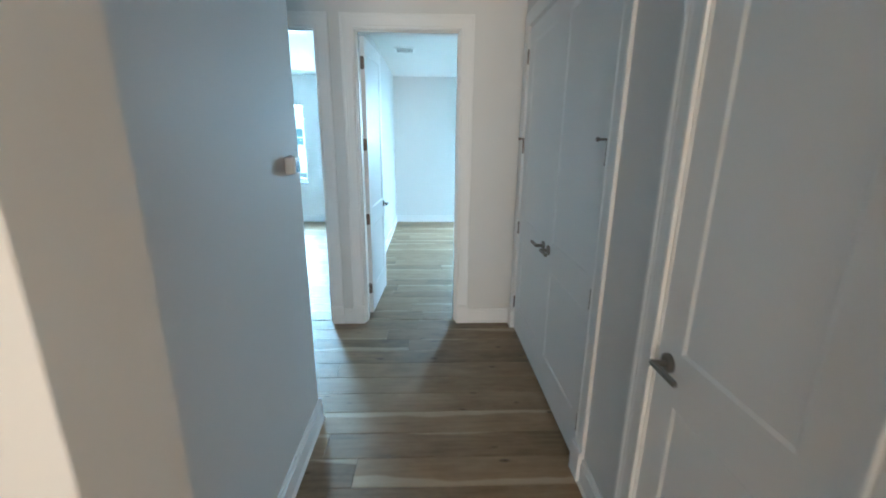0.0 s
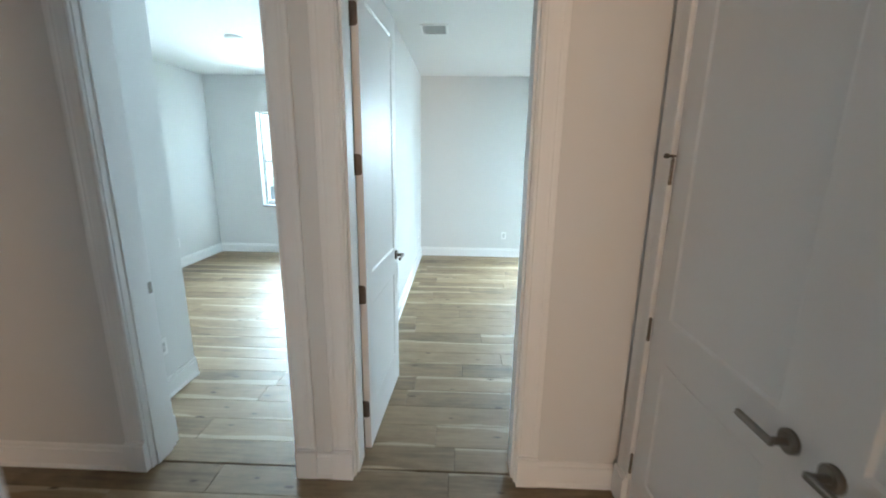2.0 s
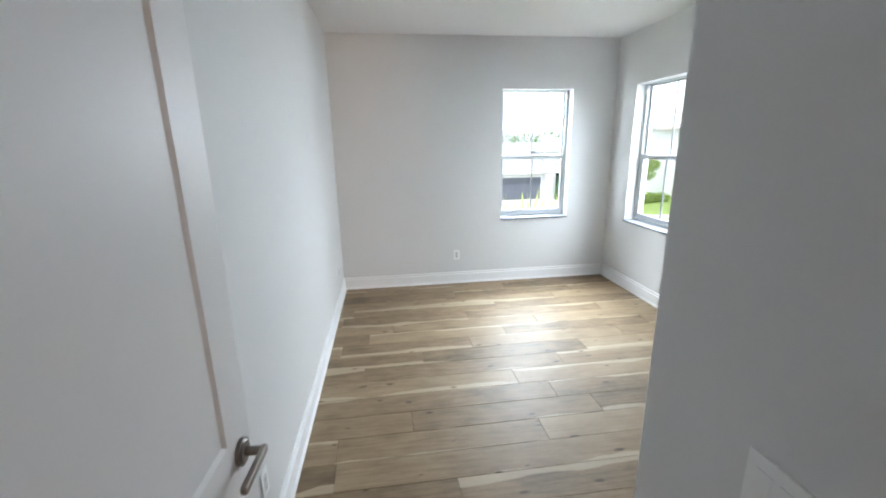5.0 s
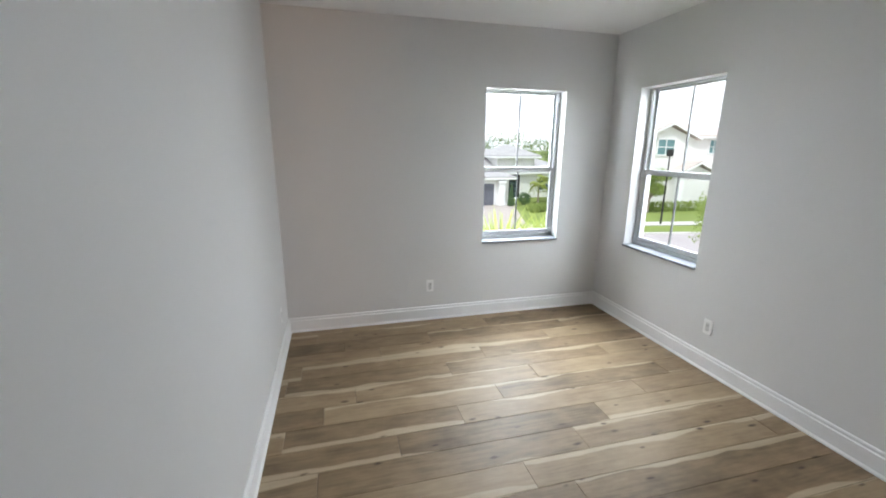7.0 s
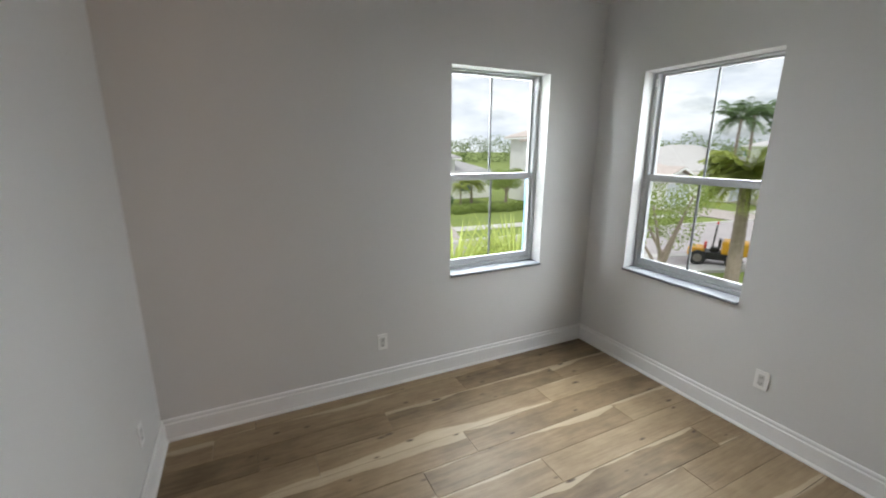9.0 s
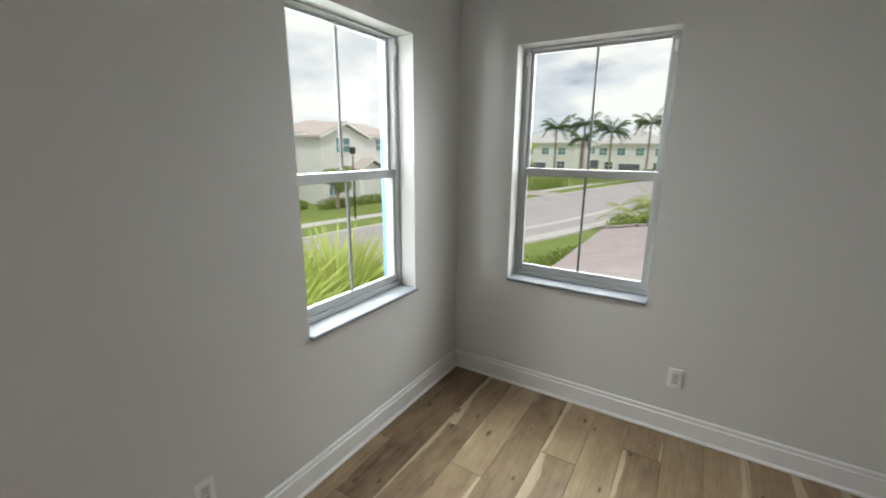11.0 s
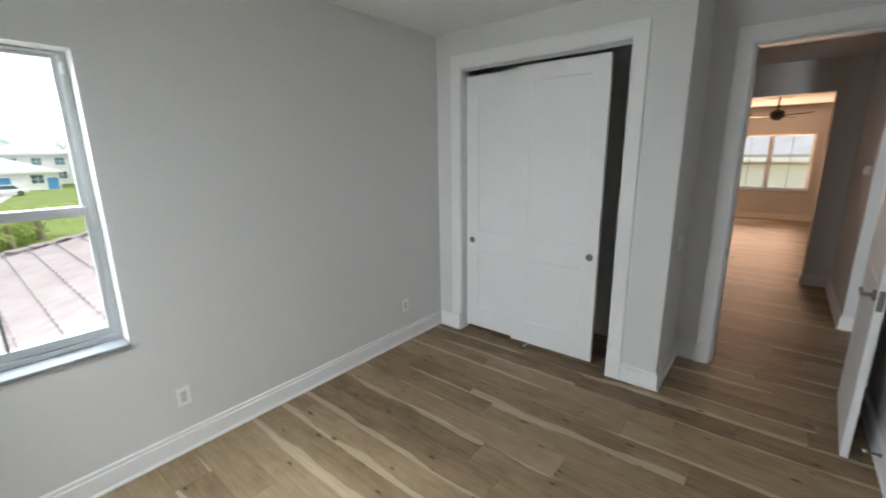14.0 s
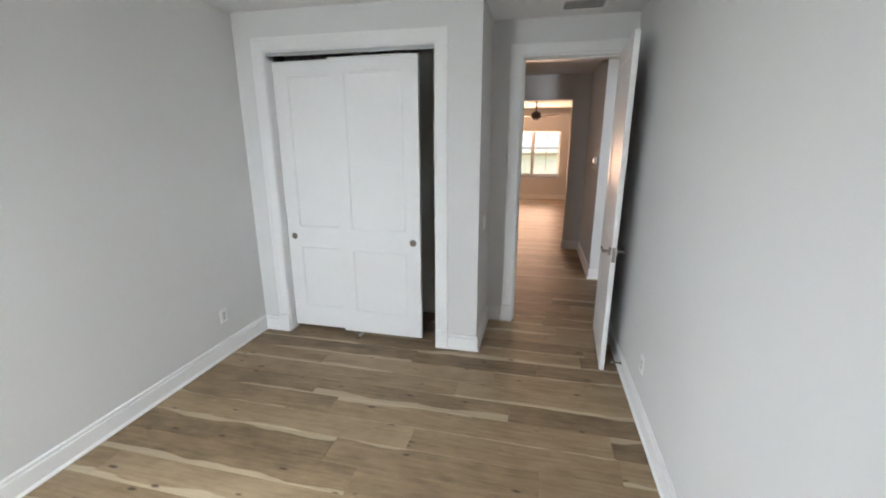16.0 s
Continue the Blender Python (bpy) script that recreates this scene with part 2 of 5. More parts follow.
def plank_material(random_source):
    """Oiled oak: each plank with its own tone, grain along x, a pale sapwood edge with a wavy border, knots."""
    m, n, l, b = node_material("oak_plank_" + random_source.lower(), 0.45, spec=0.36)
    co = n.new("ShaderNodeTexCoord")
    if random_source == "OBJECT":
        inf = n.new("ShaderNodeObjectInfo")
        rnd, vec0 = inf.outputs["Random"], co.outputs["Object"]
    else:
        inf = n.new("ShaderNodeNewGeometry")
        rnd, vec0 = inf.outputs["Random Per Island"], co.outputs["Object"]

    def math_node(op, a, bb=None, c=None):
        k = n.new("ShaderNodeMath")
        k.operation = op
        for i, v in enumerate((a, bb, c)):
            if v is None:
                continue
            if isinstance(v, (int, float)):
                k.inputs[i].default_value = v
            else:
                l.new(v, k.inputs[i])
        return k.outputs[0]

    shift = n.new("ShaderNodeCombineXYZ")
    l.new(math_node("MULTIPLY", rnd, 91.0), shift.inputs[0])
    l.new(math_node("MULTIPLY", rnd, 37.0), shift.inputs[1])
    l.new(math_node("MULTIPLY", rnd, 53.0), shift.inputs[2])
    off = n.new("ShaderNodeVectorMath")
    l.new(vec0, off.inputs[0])
    l.new(shift.outputs[0], off.inputs[1])

    def stretched(sx, sy, scale, detail, rough=0.5):
        mpn, tx = n.new("ShaderNodeMapping"), n.new("ShaderNodeTexNoise")
        mpn.inputs["Scale"].default_value = (sx, sy, 1)
        tx.inputs["Scale"].default_value, tx.inputs["Detail"].default_value, tx.inputs["Roughness"].default_value = scale, detail, rough
        l.new(off.outputs[0], mpn.inputs["Vector"])
        l.new(mpn.outputs[0], tx.inputs["Vector"])
        return tx.outputs["Fac"]

    grain = stretched(1.2, 16, 3.0, 6, 0.6)
    fine = stretched(4, 120, 4.0, 3)
    broad = stretched(1.0, 3.0, 2.2, 3)
    ramp1 = n.new("ShaderNodeValToRGB")
    e = ramp1.color_ramp.elements
    e[0].position, e[0].color = 0.30, (0.105, 0.069, 0.037, 1)
    e[1].position, e[1].color = 0.72, (0.375, 0.282, 0.172, 1)
    mid = e.new(0.5)
    mid.color = (0.242, 0.172, 0.099, 1)
    tone_v = math_node("MULTIPLY_ADD", rnd, 0.21, -0.105)
    cloudy = stretched(1.0, 1.6, 6.5, 4, 0.6)
    mixed = math_node("MULTIPLY_ADD", grain, 0.34, math_node("MULTIPLY_ADD", broad, 0.30, math_node("MULTIPLY_ADD", cloudy, 0.28, math_node("MULTIPLY", fine, 0.12))))
    l.new(math_node("ADD", mixed, tone_v), ramp1.inputs["Fac"])
    # pale sapwood along one edge of about half of the planks
    sep = n.new("ShaderNodeSeparateXYZ")
    l.new(co.outputs["UV"], sep.inputs[0])
    wav = stretched(0.9, 0.01, 1.6, 3)
    r2 = math_node("FRACT", math_node("MULTIPLY", rnd, 17.31))
    flip = math_node("GREATER_THAN", math_node("FRACT", math_node("MULTIPLY", rnd, 41.7)), 0.45)
    v_pos = sep.outputs[1]
    across = math_node("ABSOLUTE", math_node("SUBTRACT", flip, v_pos))
    width = math_node("MULTIPLY_ADD", math_node("SUBTRACT", wav, 0.46), 0.95, math_node("MULTIPLY_ADD", r2, 0.34, -0.13))
    edge = n.new("ShaderNodeMapRange")
    edge.interpolation_type = "SMOOTHSTEP"
    edge.inputs["From Min"].default_value, edge.inputs["From Max"].default_value = -0.018, 0.018
    l.new(math_node("ADD", math_node("SUBTRACT", width, across), math_node("MULTIPLY_ADD", grain, 0.06, -0.03)), edge.inputs["Value"])
    sap = n.new("ShaderNodeMix")
    sap.data_type = "RGBA"
    sapc = n.new("ShaderNodeMix")
    sapc.data_type = "RGBA"
    sapc.inputs[6].default_value, sapc.inputs[7].default_value = (0.50, 0.40, 0.265, 1), (0.66, 0.555, 0.40, 1)
    l.new(grain, sapc.inputs["Factor"])
    l.new(math_node("MULTIPLY", edge.outputs["Result"], 0.54), sap.inputs["Factor"])
    l.new(ramp1.outputs["Color"], sap.inputs[6])
    l.new(sapc.outputs[2], sap.inputs[7])
    # knots
    mpk, vor = n.new("ShaderNodeMapping"), n.new("ShaderNodeTexVoronoi")
    mpk.inputs["Scale"].default_value = (1.9, 5.2, 1)
    vor.inputs["Scale"].default_value = 1.0
    vor.voronoi_dimensions = "2D"
    l.new(off.outputs[0], mpk.inputs["Vector"])
    l.new(mpk.outputs[0], vor.inputs["Vector"])
    kn = n.new("ShaderNodeMapRange")
    kn.interpolation_type = "SMOOTHSTEP"
    kn.inputs["From Min"].default_value, kn.inputs["From Max"].default_value = 0.066, 0.010
    l.new(math_node("ADD", vor.outputs["Distance"], math_node("MULTIPLY_ADD", cloudy, 0.16, -0.075)), kn.inputs["Value"])
    knot = n.new("ShaderNodeMix")
    knot.data_type = "RGBA"
    knot.inputs[7].default_value = (0.055, 0.032, 0.018, 1)
    l.new(math_node("MULTIPLY", kn.outputs["Result"], 0.88), knot.inputs["Factor"])
    l.new(sap.outputs[2], knot.inputs[6])
    l.new(knot.outputs[2], b.inputs["Base Color"])
    l.new(math_node("MULTIPLY_ADD", grain, 0.20, 0.39), b.inputs["Roughness"])
    bp = n.new("ShaderNodeBump")
    bp.inputs["Strength"].default_value, bp.inputs["Distance"].default_value = 0.18, 0.0012
    l.new(math_node("ADD", fine, grain), bp.inputs["Height"])
    l.new(bp.outputs["Normal"], b.inputs["Normal"])
    return m


def translucent(m, share):
    """Lets part of the light through thin leaves."""
    n, l = m.node_tree.nodes, m.node_tree.links
    out = [k for k in n if k.type == "OUTPUT_MATERIAL"][0]
    body = [k for k in n if k.type == "BSDF_PRINCIPLED"][0]
    thin, mix = n.new("ShaderNodeBsdfTranslucent"), n.new("ShaderNodeMixShader")
    mix.inputs["Fac"].default_value = share
    l.new(body.inputs["Base Color"].links[0].from_socket, thin.inputs["Color"])
    l.new(body.outputs[0], mix.inputs[1])
    l.new(thin.outputs[0], mix.inputs[2])
    l.new(mix.outputs[0], out.inputs["Surface"])


for leafy in (M_LEAF, M_LEAF_LIGHT, M_HEDGE):
    translucent(leafy, 0.45)
M_SCREEN, M_GLASS = screen_material(), glass_material()
M_PLANK, M_PLANK_FAR = plank_material("OBJECT"), plank_material("ISLAND")
M_SUB = surface("joint_shadow", (0.05, 0.035, 0.022), (0.07, 0.05, 0.03), 0.9, scale=5, bump=0.0)

# ---- mesh helpers ----


def obj(name, bm, mat, smooth=False):
    me = bpy.data.meshes.new(name)
    bmesh.ops.recalc_face_normals(bm, faces=bm.faces)
    bm.to_mesh(me)
    bm.free()
    if mat is not None:
        me.materials.append(mat)
    if smooth:
        for p in me.polygons:
            p.use_smooth = True
    return new(name, me)


def part(name, bm, material, parent, label="", smooth=False):
    ob = obj(name, bm, material, smooth)
    ob.parent = parent
    if label:
        tagged(ob, label)
    return ob


def empty(name, m=None):
    e = new(name)
    e.empty_display_size = 0.1
    if m is not None:
        e.matrix_world = m
    return e


def add_box(bm, x0, x1, y0, y1, z0, z1, bevel=0.0, seg=2):
    r = bmesh.ops.create_cube(bm, size=1.0)
    vs = r["verts"]
    for v in vs:
        v.co = Vector((x0 + (v.co.x + 0.5) * (x1 - x0), y0 + (v.co.y + 0.5) * (y1 - y0), z0 + (v.co.z + 0.5) * (z1 - z0)))
    if bevel:
        es = list({e for v in vs for e in v.link_edges})
        bmesh.ops.bevel(bm, geom=es, offset=bevel, segments=seg, affect="EDGES", profile=0.5)
    return vs


def box(*a, bevel=0.0, seg=2):
    bm = bmesh.new()
    add_box(bm, *a, bevel=bevel, seg=seg)
    return bm


def add_cyl(bm, p0, p1, r0, r1=None, seg=20):
    p0, p1 = Vector(p0), Vector(p1)
    r1 = r0 if r1 is None else r1
    d = p1 - p0
    m = Matrix.Translation((p0 + p1) / 2) @ d.to_track_quat("Z", "Y").to_matrix().to_4x4()
    return bmesh.ops.create_cone(bm, cap_ends=True, segments=seg, radius1=r0, radius2=r1, depth=d.length, matrix=m)["verts"]


def slab_wall(bm, axis, u0, u1, b0, b1, z0, z1, holes=()):
    """A wall along x or y with rectangular openings through it; only its outer faces are made."""
    us = sorted({u0, u1, *[h[0] for h in holes], *[h[1] for h in holes]})
    zs = sorted({z0, z1, *[h[2] for h in holes], *[h[3] for h in holes]})
    us, zs = [u for u in us if u0 <= u <= u1], [z for z in zs if z0 <= z <= z1]

    def solid(i, j):
        if not (0 <= i < len(us) - 1 and 0 <= j < len(zs) - 1):
            return False
        cu, cz = (us[i] + us[i + 1]) / 2, (zs[j] + zs[j + 1]) / 2
        return not any(h[0] < cu < h[1] and h[2] < cz < h[3] for h in holes)

    seen = {}

    def vert(u, b, z):
        k = (round(u, 5), round(b, 5), round(z, 5))
        if k not in seen:
            seen[k] = bm.verts.new((u, b, z) if axis == "x" else (b, u, z))
        return seen[k]

    def quad(*c):
        bm.faces.new([vert(*p) for p in c])

    for i in range(len(us) - 1):
        for j in range(len(zs) - 1):
            if not solid(i, j):
                continue
            a, c, d, e = us[i], us[i + 1], zs[j], zs[j + 1]
            quad((a, b0, d), (c, b0, d), (c, b0, e), (a, b0, e))
            quad((a, b1, d), (a, b1, e), (c, b1, e), (c, b1, d))
            if not solid(i - 1, j):
                quad((a, b0, d), (a, b0, e), (a, b1, e), (a, b1, d))
            if not solid(i + 1, j):
                quad((c, b0, d), (c, b1, d), (c, b1, e), (c, b0, e))
            if not solid(i, j - 1):
                quad((a, b0, d), (a, b1, d), (c, b1, d), (c, b0, d))
            if not solid(i, j + 1):
                quad((a, b0, e), (c, b0, e), (c, b1, e), (a, b1, e))


def wall(name, axis, u0, u1, b0, b1, z0=0.0, z1=CEIL, holes=(), label="", mat=None):
    bm = bmesh.new()
    slab_wall(bm, axis, u0, u1, b0, b1, z0, z1, holes)
    return tagged(obj(name, bm, mat or M_WALL), label or "smooth off-white painted plaster wall", "wall", kind="structure")


def add_profile(bm, profile, p0, p1, out):
    """A profile of (distance from the wall, height) swept from p0 to p1; out points away from the wall."""
    p0, p1, out = Vector(p0), Vector(p1), Vector(out)
    rows = [[bm.verts.new(p + out * d + Vector((0, 0, h))) for d, h in profile] for p in (p0, p1)]
    k = len(profile)
    for i in range(k):
        bm.faces.new((rows[0][i], rows[0][(i + 1) % k], rows[1][(i + 1) % k], rows[1][i]))
    bm.faces.new(rows[0])
    bm.faces.new(rows[1][::-1])


BASE = [(0, 0), (0.026, 0), (0.026, 0.008), (0.016, 0.020), (0.016, 0.108), (0.008, 0.113), (0.008, 0.119), (0.012, 0.122), (0.012, 0.131), (0.007, 0.138), (0, 0.138)]


def baseboard(p0, p1, out):
    bm = bmesh.new()
    add_profile(bm, BASE, (*p0, 0.001), (*p1, 0.001), (*out, 0))
    return tagged(obj("baseboard", bm, M_TRIM), "white painted moulded baseboard along the wall", "baseboard", kind="structure")


# ---- structure ----
H2 = DOOR_H + 0.02
wall("wall_north", "x", -4.10, XE + 0.22, YN, YN + 0.22, holes=[(*WN, *WZ), (*W2, *WZ)])
wall("wall_east", "y", YB, YN, XE, XE + 0.22, holes=[(*WE, *WZ)])
wall("wall_partition", "y", YB, YN, -0.73, XW)
wall("wall_of_bedroom_doors", "x", -3.50, XE + 0.22, YH, YB, holes=[(D1[0] - 0.02, D1[1] + 0.02, 0, H2), (D2[0] - 0.02, D2[1] + 0.02, 0, H2)])
CL = (0.912, 2.322)
CLH = 2.44
wall("wall_closet_front", "x", XNIB, XE, YC - 0.12, YC, holes=[(CL[0] - 0.015, CL[1] + 0.015, 0, CLH + 0.015)])
wall("wall_closet_side", "y", YB, YC - 0.12, XNIB, XNIB + 0.12)
wall("wall_second_room_nib", "y", YB, 4.65, -2.08, -1.96)
wall("wall_second_room_south", "x", -4.10, -2.08, 4.53, 4.65)
wall("wall_second_room_west", "y", 4.65, YN, -4.10, -3.93)
wall("wall_hall_west", "y", YS1, 2.36, -0.70, XHW)
LIGHT_OPENING = (-3.0, -1.25, 0, 2.37)          # unseen opening added so loft light reaches the recess
wall("wall_hall_recess_south", "x", -3.62, -0.70, 2.24, 2.36, holes=[LIGHT_OPENING])
wall("wall_hall_recess_west", "y", 2.36, YB, -3.62, -3.50)
HC = (1.985, 3.580)                       # hall closet, double door
SC = (0.80, 1.435)                        # small closet door
wall("wall_hall_east", "y", 0.50, YH, XHE, XHE + 0.12, holes=[(HC[0] - 0.02, HC[1] + 0.02, 0, H2), (SC[0] - 0.02, SC[1] + 0.02, 0, H2)])
wall("wall_closet_backing", "y", 0.50, YH, 1.45, 1.55)
wall("wall_portal", "x", -0.70, XHE, YS0, YS1, holes=[(-0.34, XHE, 0, 2.37)], label="thick plain white portal between loft and hall")
wall("wall_loft_north_west", "x", -4.0, -0.70, YS0 - 0.12, YS0, holes=[LIGHT_OPENING])
# unseen wall that closes off the added light opening
wall("wall_light_opening_west", "y", YS0, 2.24, -3.62, -3.50)
wall("wall_loft_north_east", "x", XHE + 0.12, 4.0, YS0 - 0.12, YS0)
wall("wall_loft_west", "y", YL, YS0, -4.12, -4.0)
wall("wall_loft_east", "y", YL, YS0, 4.0, 4.12)
WSZ = (0.68, 2.04)
wall("wall_loft_south", "x", -4.12, 4.12, YL - 0.2, YL, holes=[(*WS, *WSZ)])
for name, a in (("ceiling", (-4.10, XE + 0.22, YS0, YN + 0.22, CEIL, CEIL + 0.12)), ("ceiling_loft", (-4.12, 4.12, YL - 0.2, YS0, 2.70, CEIL + 0.12))):
    tagged(obj(name, box(*a), M_CEIL), "flat white textured ceiling", "ceiling", kind="structure")

# baseboards
for p0, p1, out in (
    ((XW, YN), (XE, YN), (0, -1)), ((XE, YC), (XE, YN), (-1, 0)), ((XW, YB), (XW, YN), (1, 0)),
    ((XNIB, YC), (0.80, YC), (0, 1)), ((2.43, YC), (XE, YC), (0, 1)), ((XNIB, YB), (XNIB, YC + 0.024), (-1, 0)), ((0.41, YB), (XNIB, YB), (0, 1)),
    ((-0.73, YB), (-0.73, YN), (-1, 0)), ((-1.96, YB), (-1.96, 4.65), (1, 0)), ((-3.93, 4.65), (-1.96, 4.65), (0, 1)), ((-3.93, 4.65), (-3.93, YN), (1, 0)),
    ((-3.93, YN), (-0.73, YN), (0, -1)), ((-3.50, YH), (-1.71, YH), (0, -1)), ((-0.722, YH), (-0.632, YH), (0, -1)), ((0.40, YH), (XHE, YH), (0, -1)),
    ((XHW, YS1), (XHW, 2.384), (1, 0)), ((-1.25, 2.36), (XHW, 2.36), (0, 1)), ((XHE, 1.55), (XHE, 1.87), (-1, 0)),
    ((-0.58, YS1), (-0.34, YS1), (0, 1)), ((-0.34, YS0 - 0.024), (-0.34, YS1 + 0.024), (1, 0)), ((-4.0, YL), (4.0, YL), (0, 1)), ((-0.70, YS0), (-0.34, YS0), (0, -1)),
    ((XHE, 0.5), (XHE, 0.69), (-1, 0)),
):
    baseboard(p0, p1, out)

CAS = [(0.0, 0.0), (0.0, 0.012), (0.012, 0.014), (0.020, 0.0105), (0.060, 0.0115), (0.070, 0.0135), (0.077, 0.0125), (0.086, 0.016), (0.100, 0.016), (0.105, 0.013), (0.105, 0.0)]


def casing(name, axis, u0, u1, face, out, top, plinths=(True, True), label="white moulded door casing with plinth blocks"):
    """Door trim on one wall face round an opening u0..u1: two legs, a head and plinth blocks; out is -1 or 1 along the wall's normal."""
    e = empty(name)
    tagged(e, label, "door casing", kind="structure")

    def place(u, d, z):
        return (u, face + out * d, z) if axis == "x" else (face + out * d, u, z)

    def leg(u, s):
        bm = bmesh.new()
        rows = [[bm.verts.new(place(u + s * w, d, z)) for w, d in CAS] for z in (0.16, top)]
        for v, (w, d) in zip(rows[1], CAS):
            v.co.z += w
        k = len(CAS)
        for i in range(k):
            bm.faces.new((rows[0][i], rows[0][(i + 1) % k], rows[1][(i + 1) % k], rows[1][i]))
        bm.faces.new(rows[0])
        bm.faces.new(rows[1])
        part("casing_leg", bm, M_TRIM, e)

    for u, s, pl in ((u0, -1, plinths[0]), (u1, 1, plinths[1])):
        leg(u, s)
        bm = bmesh.new()
        p, q = place(u + s * 0.002, 0, 0), place(u + s * 0.109, 0.031, 0)
        add_box(bm, min(p[0], q[0]), max(p[0], q[0]), min(p[1], q[1]), max(p[1], q[1]), 0.001, 0.155, bevel=0.003)
        p, q = place(u + s * 0.002, 0, 0), place(u + s * 0.106, 0.027, 0)
        add_box(bm, min(p[0], q[0]), max(p[0], q[0]), min(p[1], q[1]), max(p[1], q[1]), 0.1551, 0.168, bevel=0.003)
        part("plinth_block", bm, M_TRIM, e)
    bm = bmesh.new()
    rows = [[bm.verts.new(place(u + s * w, d, top + w)) for w, d in CAS] for u, s in ((u0, -1), (u1, 1))]
    k = len(CAS)
    for i in range(k):
        bm.faces.new((rows[0][i], rows[0][(i + 1) % k], rows[1][(i + 1) % k], rows[1][i]))
    part("casing_head", bm, M_TRIM, e)
    return e


def jamb(name, axis, u0, u1, b0, b1, top, stop_at):
    """The lining of a door opening with its stop strips."""
    e = empty(name)
    tagged(e, "white painted door jamb with stop strip", "door jamb", kind="structure")

    def bx(ua, ub, ba, bb, za, zb):
        return box(ua, ub, ba, bb, za, zb, bevel=0.001, seg=1) if axis == "x" else box(ba, bb, ua, ub, za, zb, bevel=0.001, seg=1)

    part("jamb_side", bx(u0 - 0.02, u0, b0, b1, 0.001, top + 0.02), M_TRIM, e)
    part("jamb_side", bx(u1, u1 + 0.02, b0, b1, 0.001, top + 0.02), M_TRIM, e)
    part("jamb_head", bx(u0, u1, b0, b1, top, top + 0.02), M_TRIM, e)
    s0, s1 = stop_at
    part("stop", bx(u0 + 0.0005, u0 + 0.012, s0, s1, 0.001, top - 0.001), M_TRIM, e)
    part("stop", bx(u1 - 0.012, u1 - 0.0005, s0, s1, 0.001, top - 0.001), M_TRIM, e)
    part("stop", bx(u0 + 0.0125, u1 - 0.0125, s0, s1, top - 0.012, top - 0.001), M_TRIM, e)
    return e


casing("door_casing", "x", D1[0] - 0.007, D1[1] + 0.007, YH, -1, DOOR_H + 0.007)
casing("door_casing", "x", D1[0] - 0.007, D1[1] + 0.007, YB, 1, DOOR_H + 0.007)
casing("door_casing", "x", D2[0] - 0.007, D2[1] + 0.007, YH, -1, DOOR_H + 0.007)
casing("door_casing", "x", D2[0] - 0.007, D2[1] + 0.007, YB, 1, DOOR_H + 0.007)
casing("door_casing", "y", HC[0] - 0.007, HC[1] + 0.002, XHE, -1, DOOR_H + 0.007)
casing("door_casing", "y", SC[0] - 0.007, SC[1] + 0.007, XHE, -1, DOOR_H + 0.007)
casing("closet_casing", "x", CL[0] - 0.004, CL[1] + 0.004, YC, 1, CLH + 0.004)
jamb("door_jamb", "x", *D1, YH + 0.001, YB - 0.001, DOOR_H, (YH + 0.03, YB - 0.045))
jamb("door_jamb", "x", *D2, YH + 0.001, YB - 0.001, DOOR_H, (YH + 0.03, YB - 0.045))
jamb("door_jamb", "y", *HC, XHE + 0.001, XHE + 0.119, DOOR_H, (XHE + 0.045, XHE + 0.09))
jamb("door_jamb", "y", *SC, XHE + 0.001, XHE + 0.119, DOOR_H, (XHE + 0.045, XHE + 0.09))
e = empty("closet_jamb")
tagged(e, "white painted closet opening lining", "door jamb", kind="structure")
part("jamb_side", box(CL[0] - 0.015, CL[0], YC - 0.119, YC - 0.001, 0.001, CLH), M_TRIM, e)
part("jamb_side", box(CL[1], CL[1] + 0.015, YC - 0.119, YC - 0.001, 0.001, CLH), M_TRIM, e)
part("jamb_head", box(CL[0] - 0.015, CL[1] + 0.015, YC - 0.119, YC - 0.001, CLH, CLH + 0.015), M_TRIM, e)
part("track", box(CL[0], CL[1], YC - 0.110, YC - 0.025, CLH - 0.006, CLH - 0.001), M_DARK, e, "dark sliding door track")
part("track_fascia", box(CL[0], CL[1], YC - 0.024, YC - 0.014, CLH - 0.028, CLH - 0.001, bevel=0.002), M_FRAME, e, "grey metal fascia of the track")

# ---- windows ----


def sash(bm, w, z0, z1, y0, y1, bar, low, high):
    """A sash frame lying in y0..y1, from -w/2 to w/2."""
    add_box(bm, -w / 2, -w / 2 + bar, y0, y1, z0, z1, bevel=0.003)
    add_box(bm, w / 2 - bar, w / 2, y0, y1, z0, z1, bevel=0.003)
    add_box(bm, -w / 2 + bar, w / 2 - bar, y0, y1, z0, z0 + low, bevel=0.003)
    add_box(bm, -w / 2 + bar, w / 2 - bar, y0, y1, z1 - high, z1, bevel=0.003)


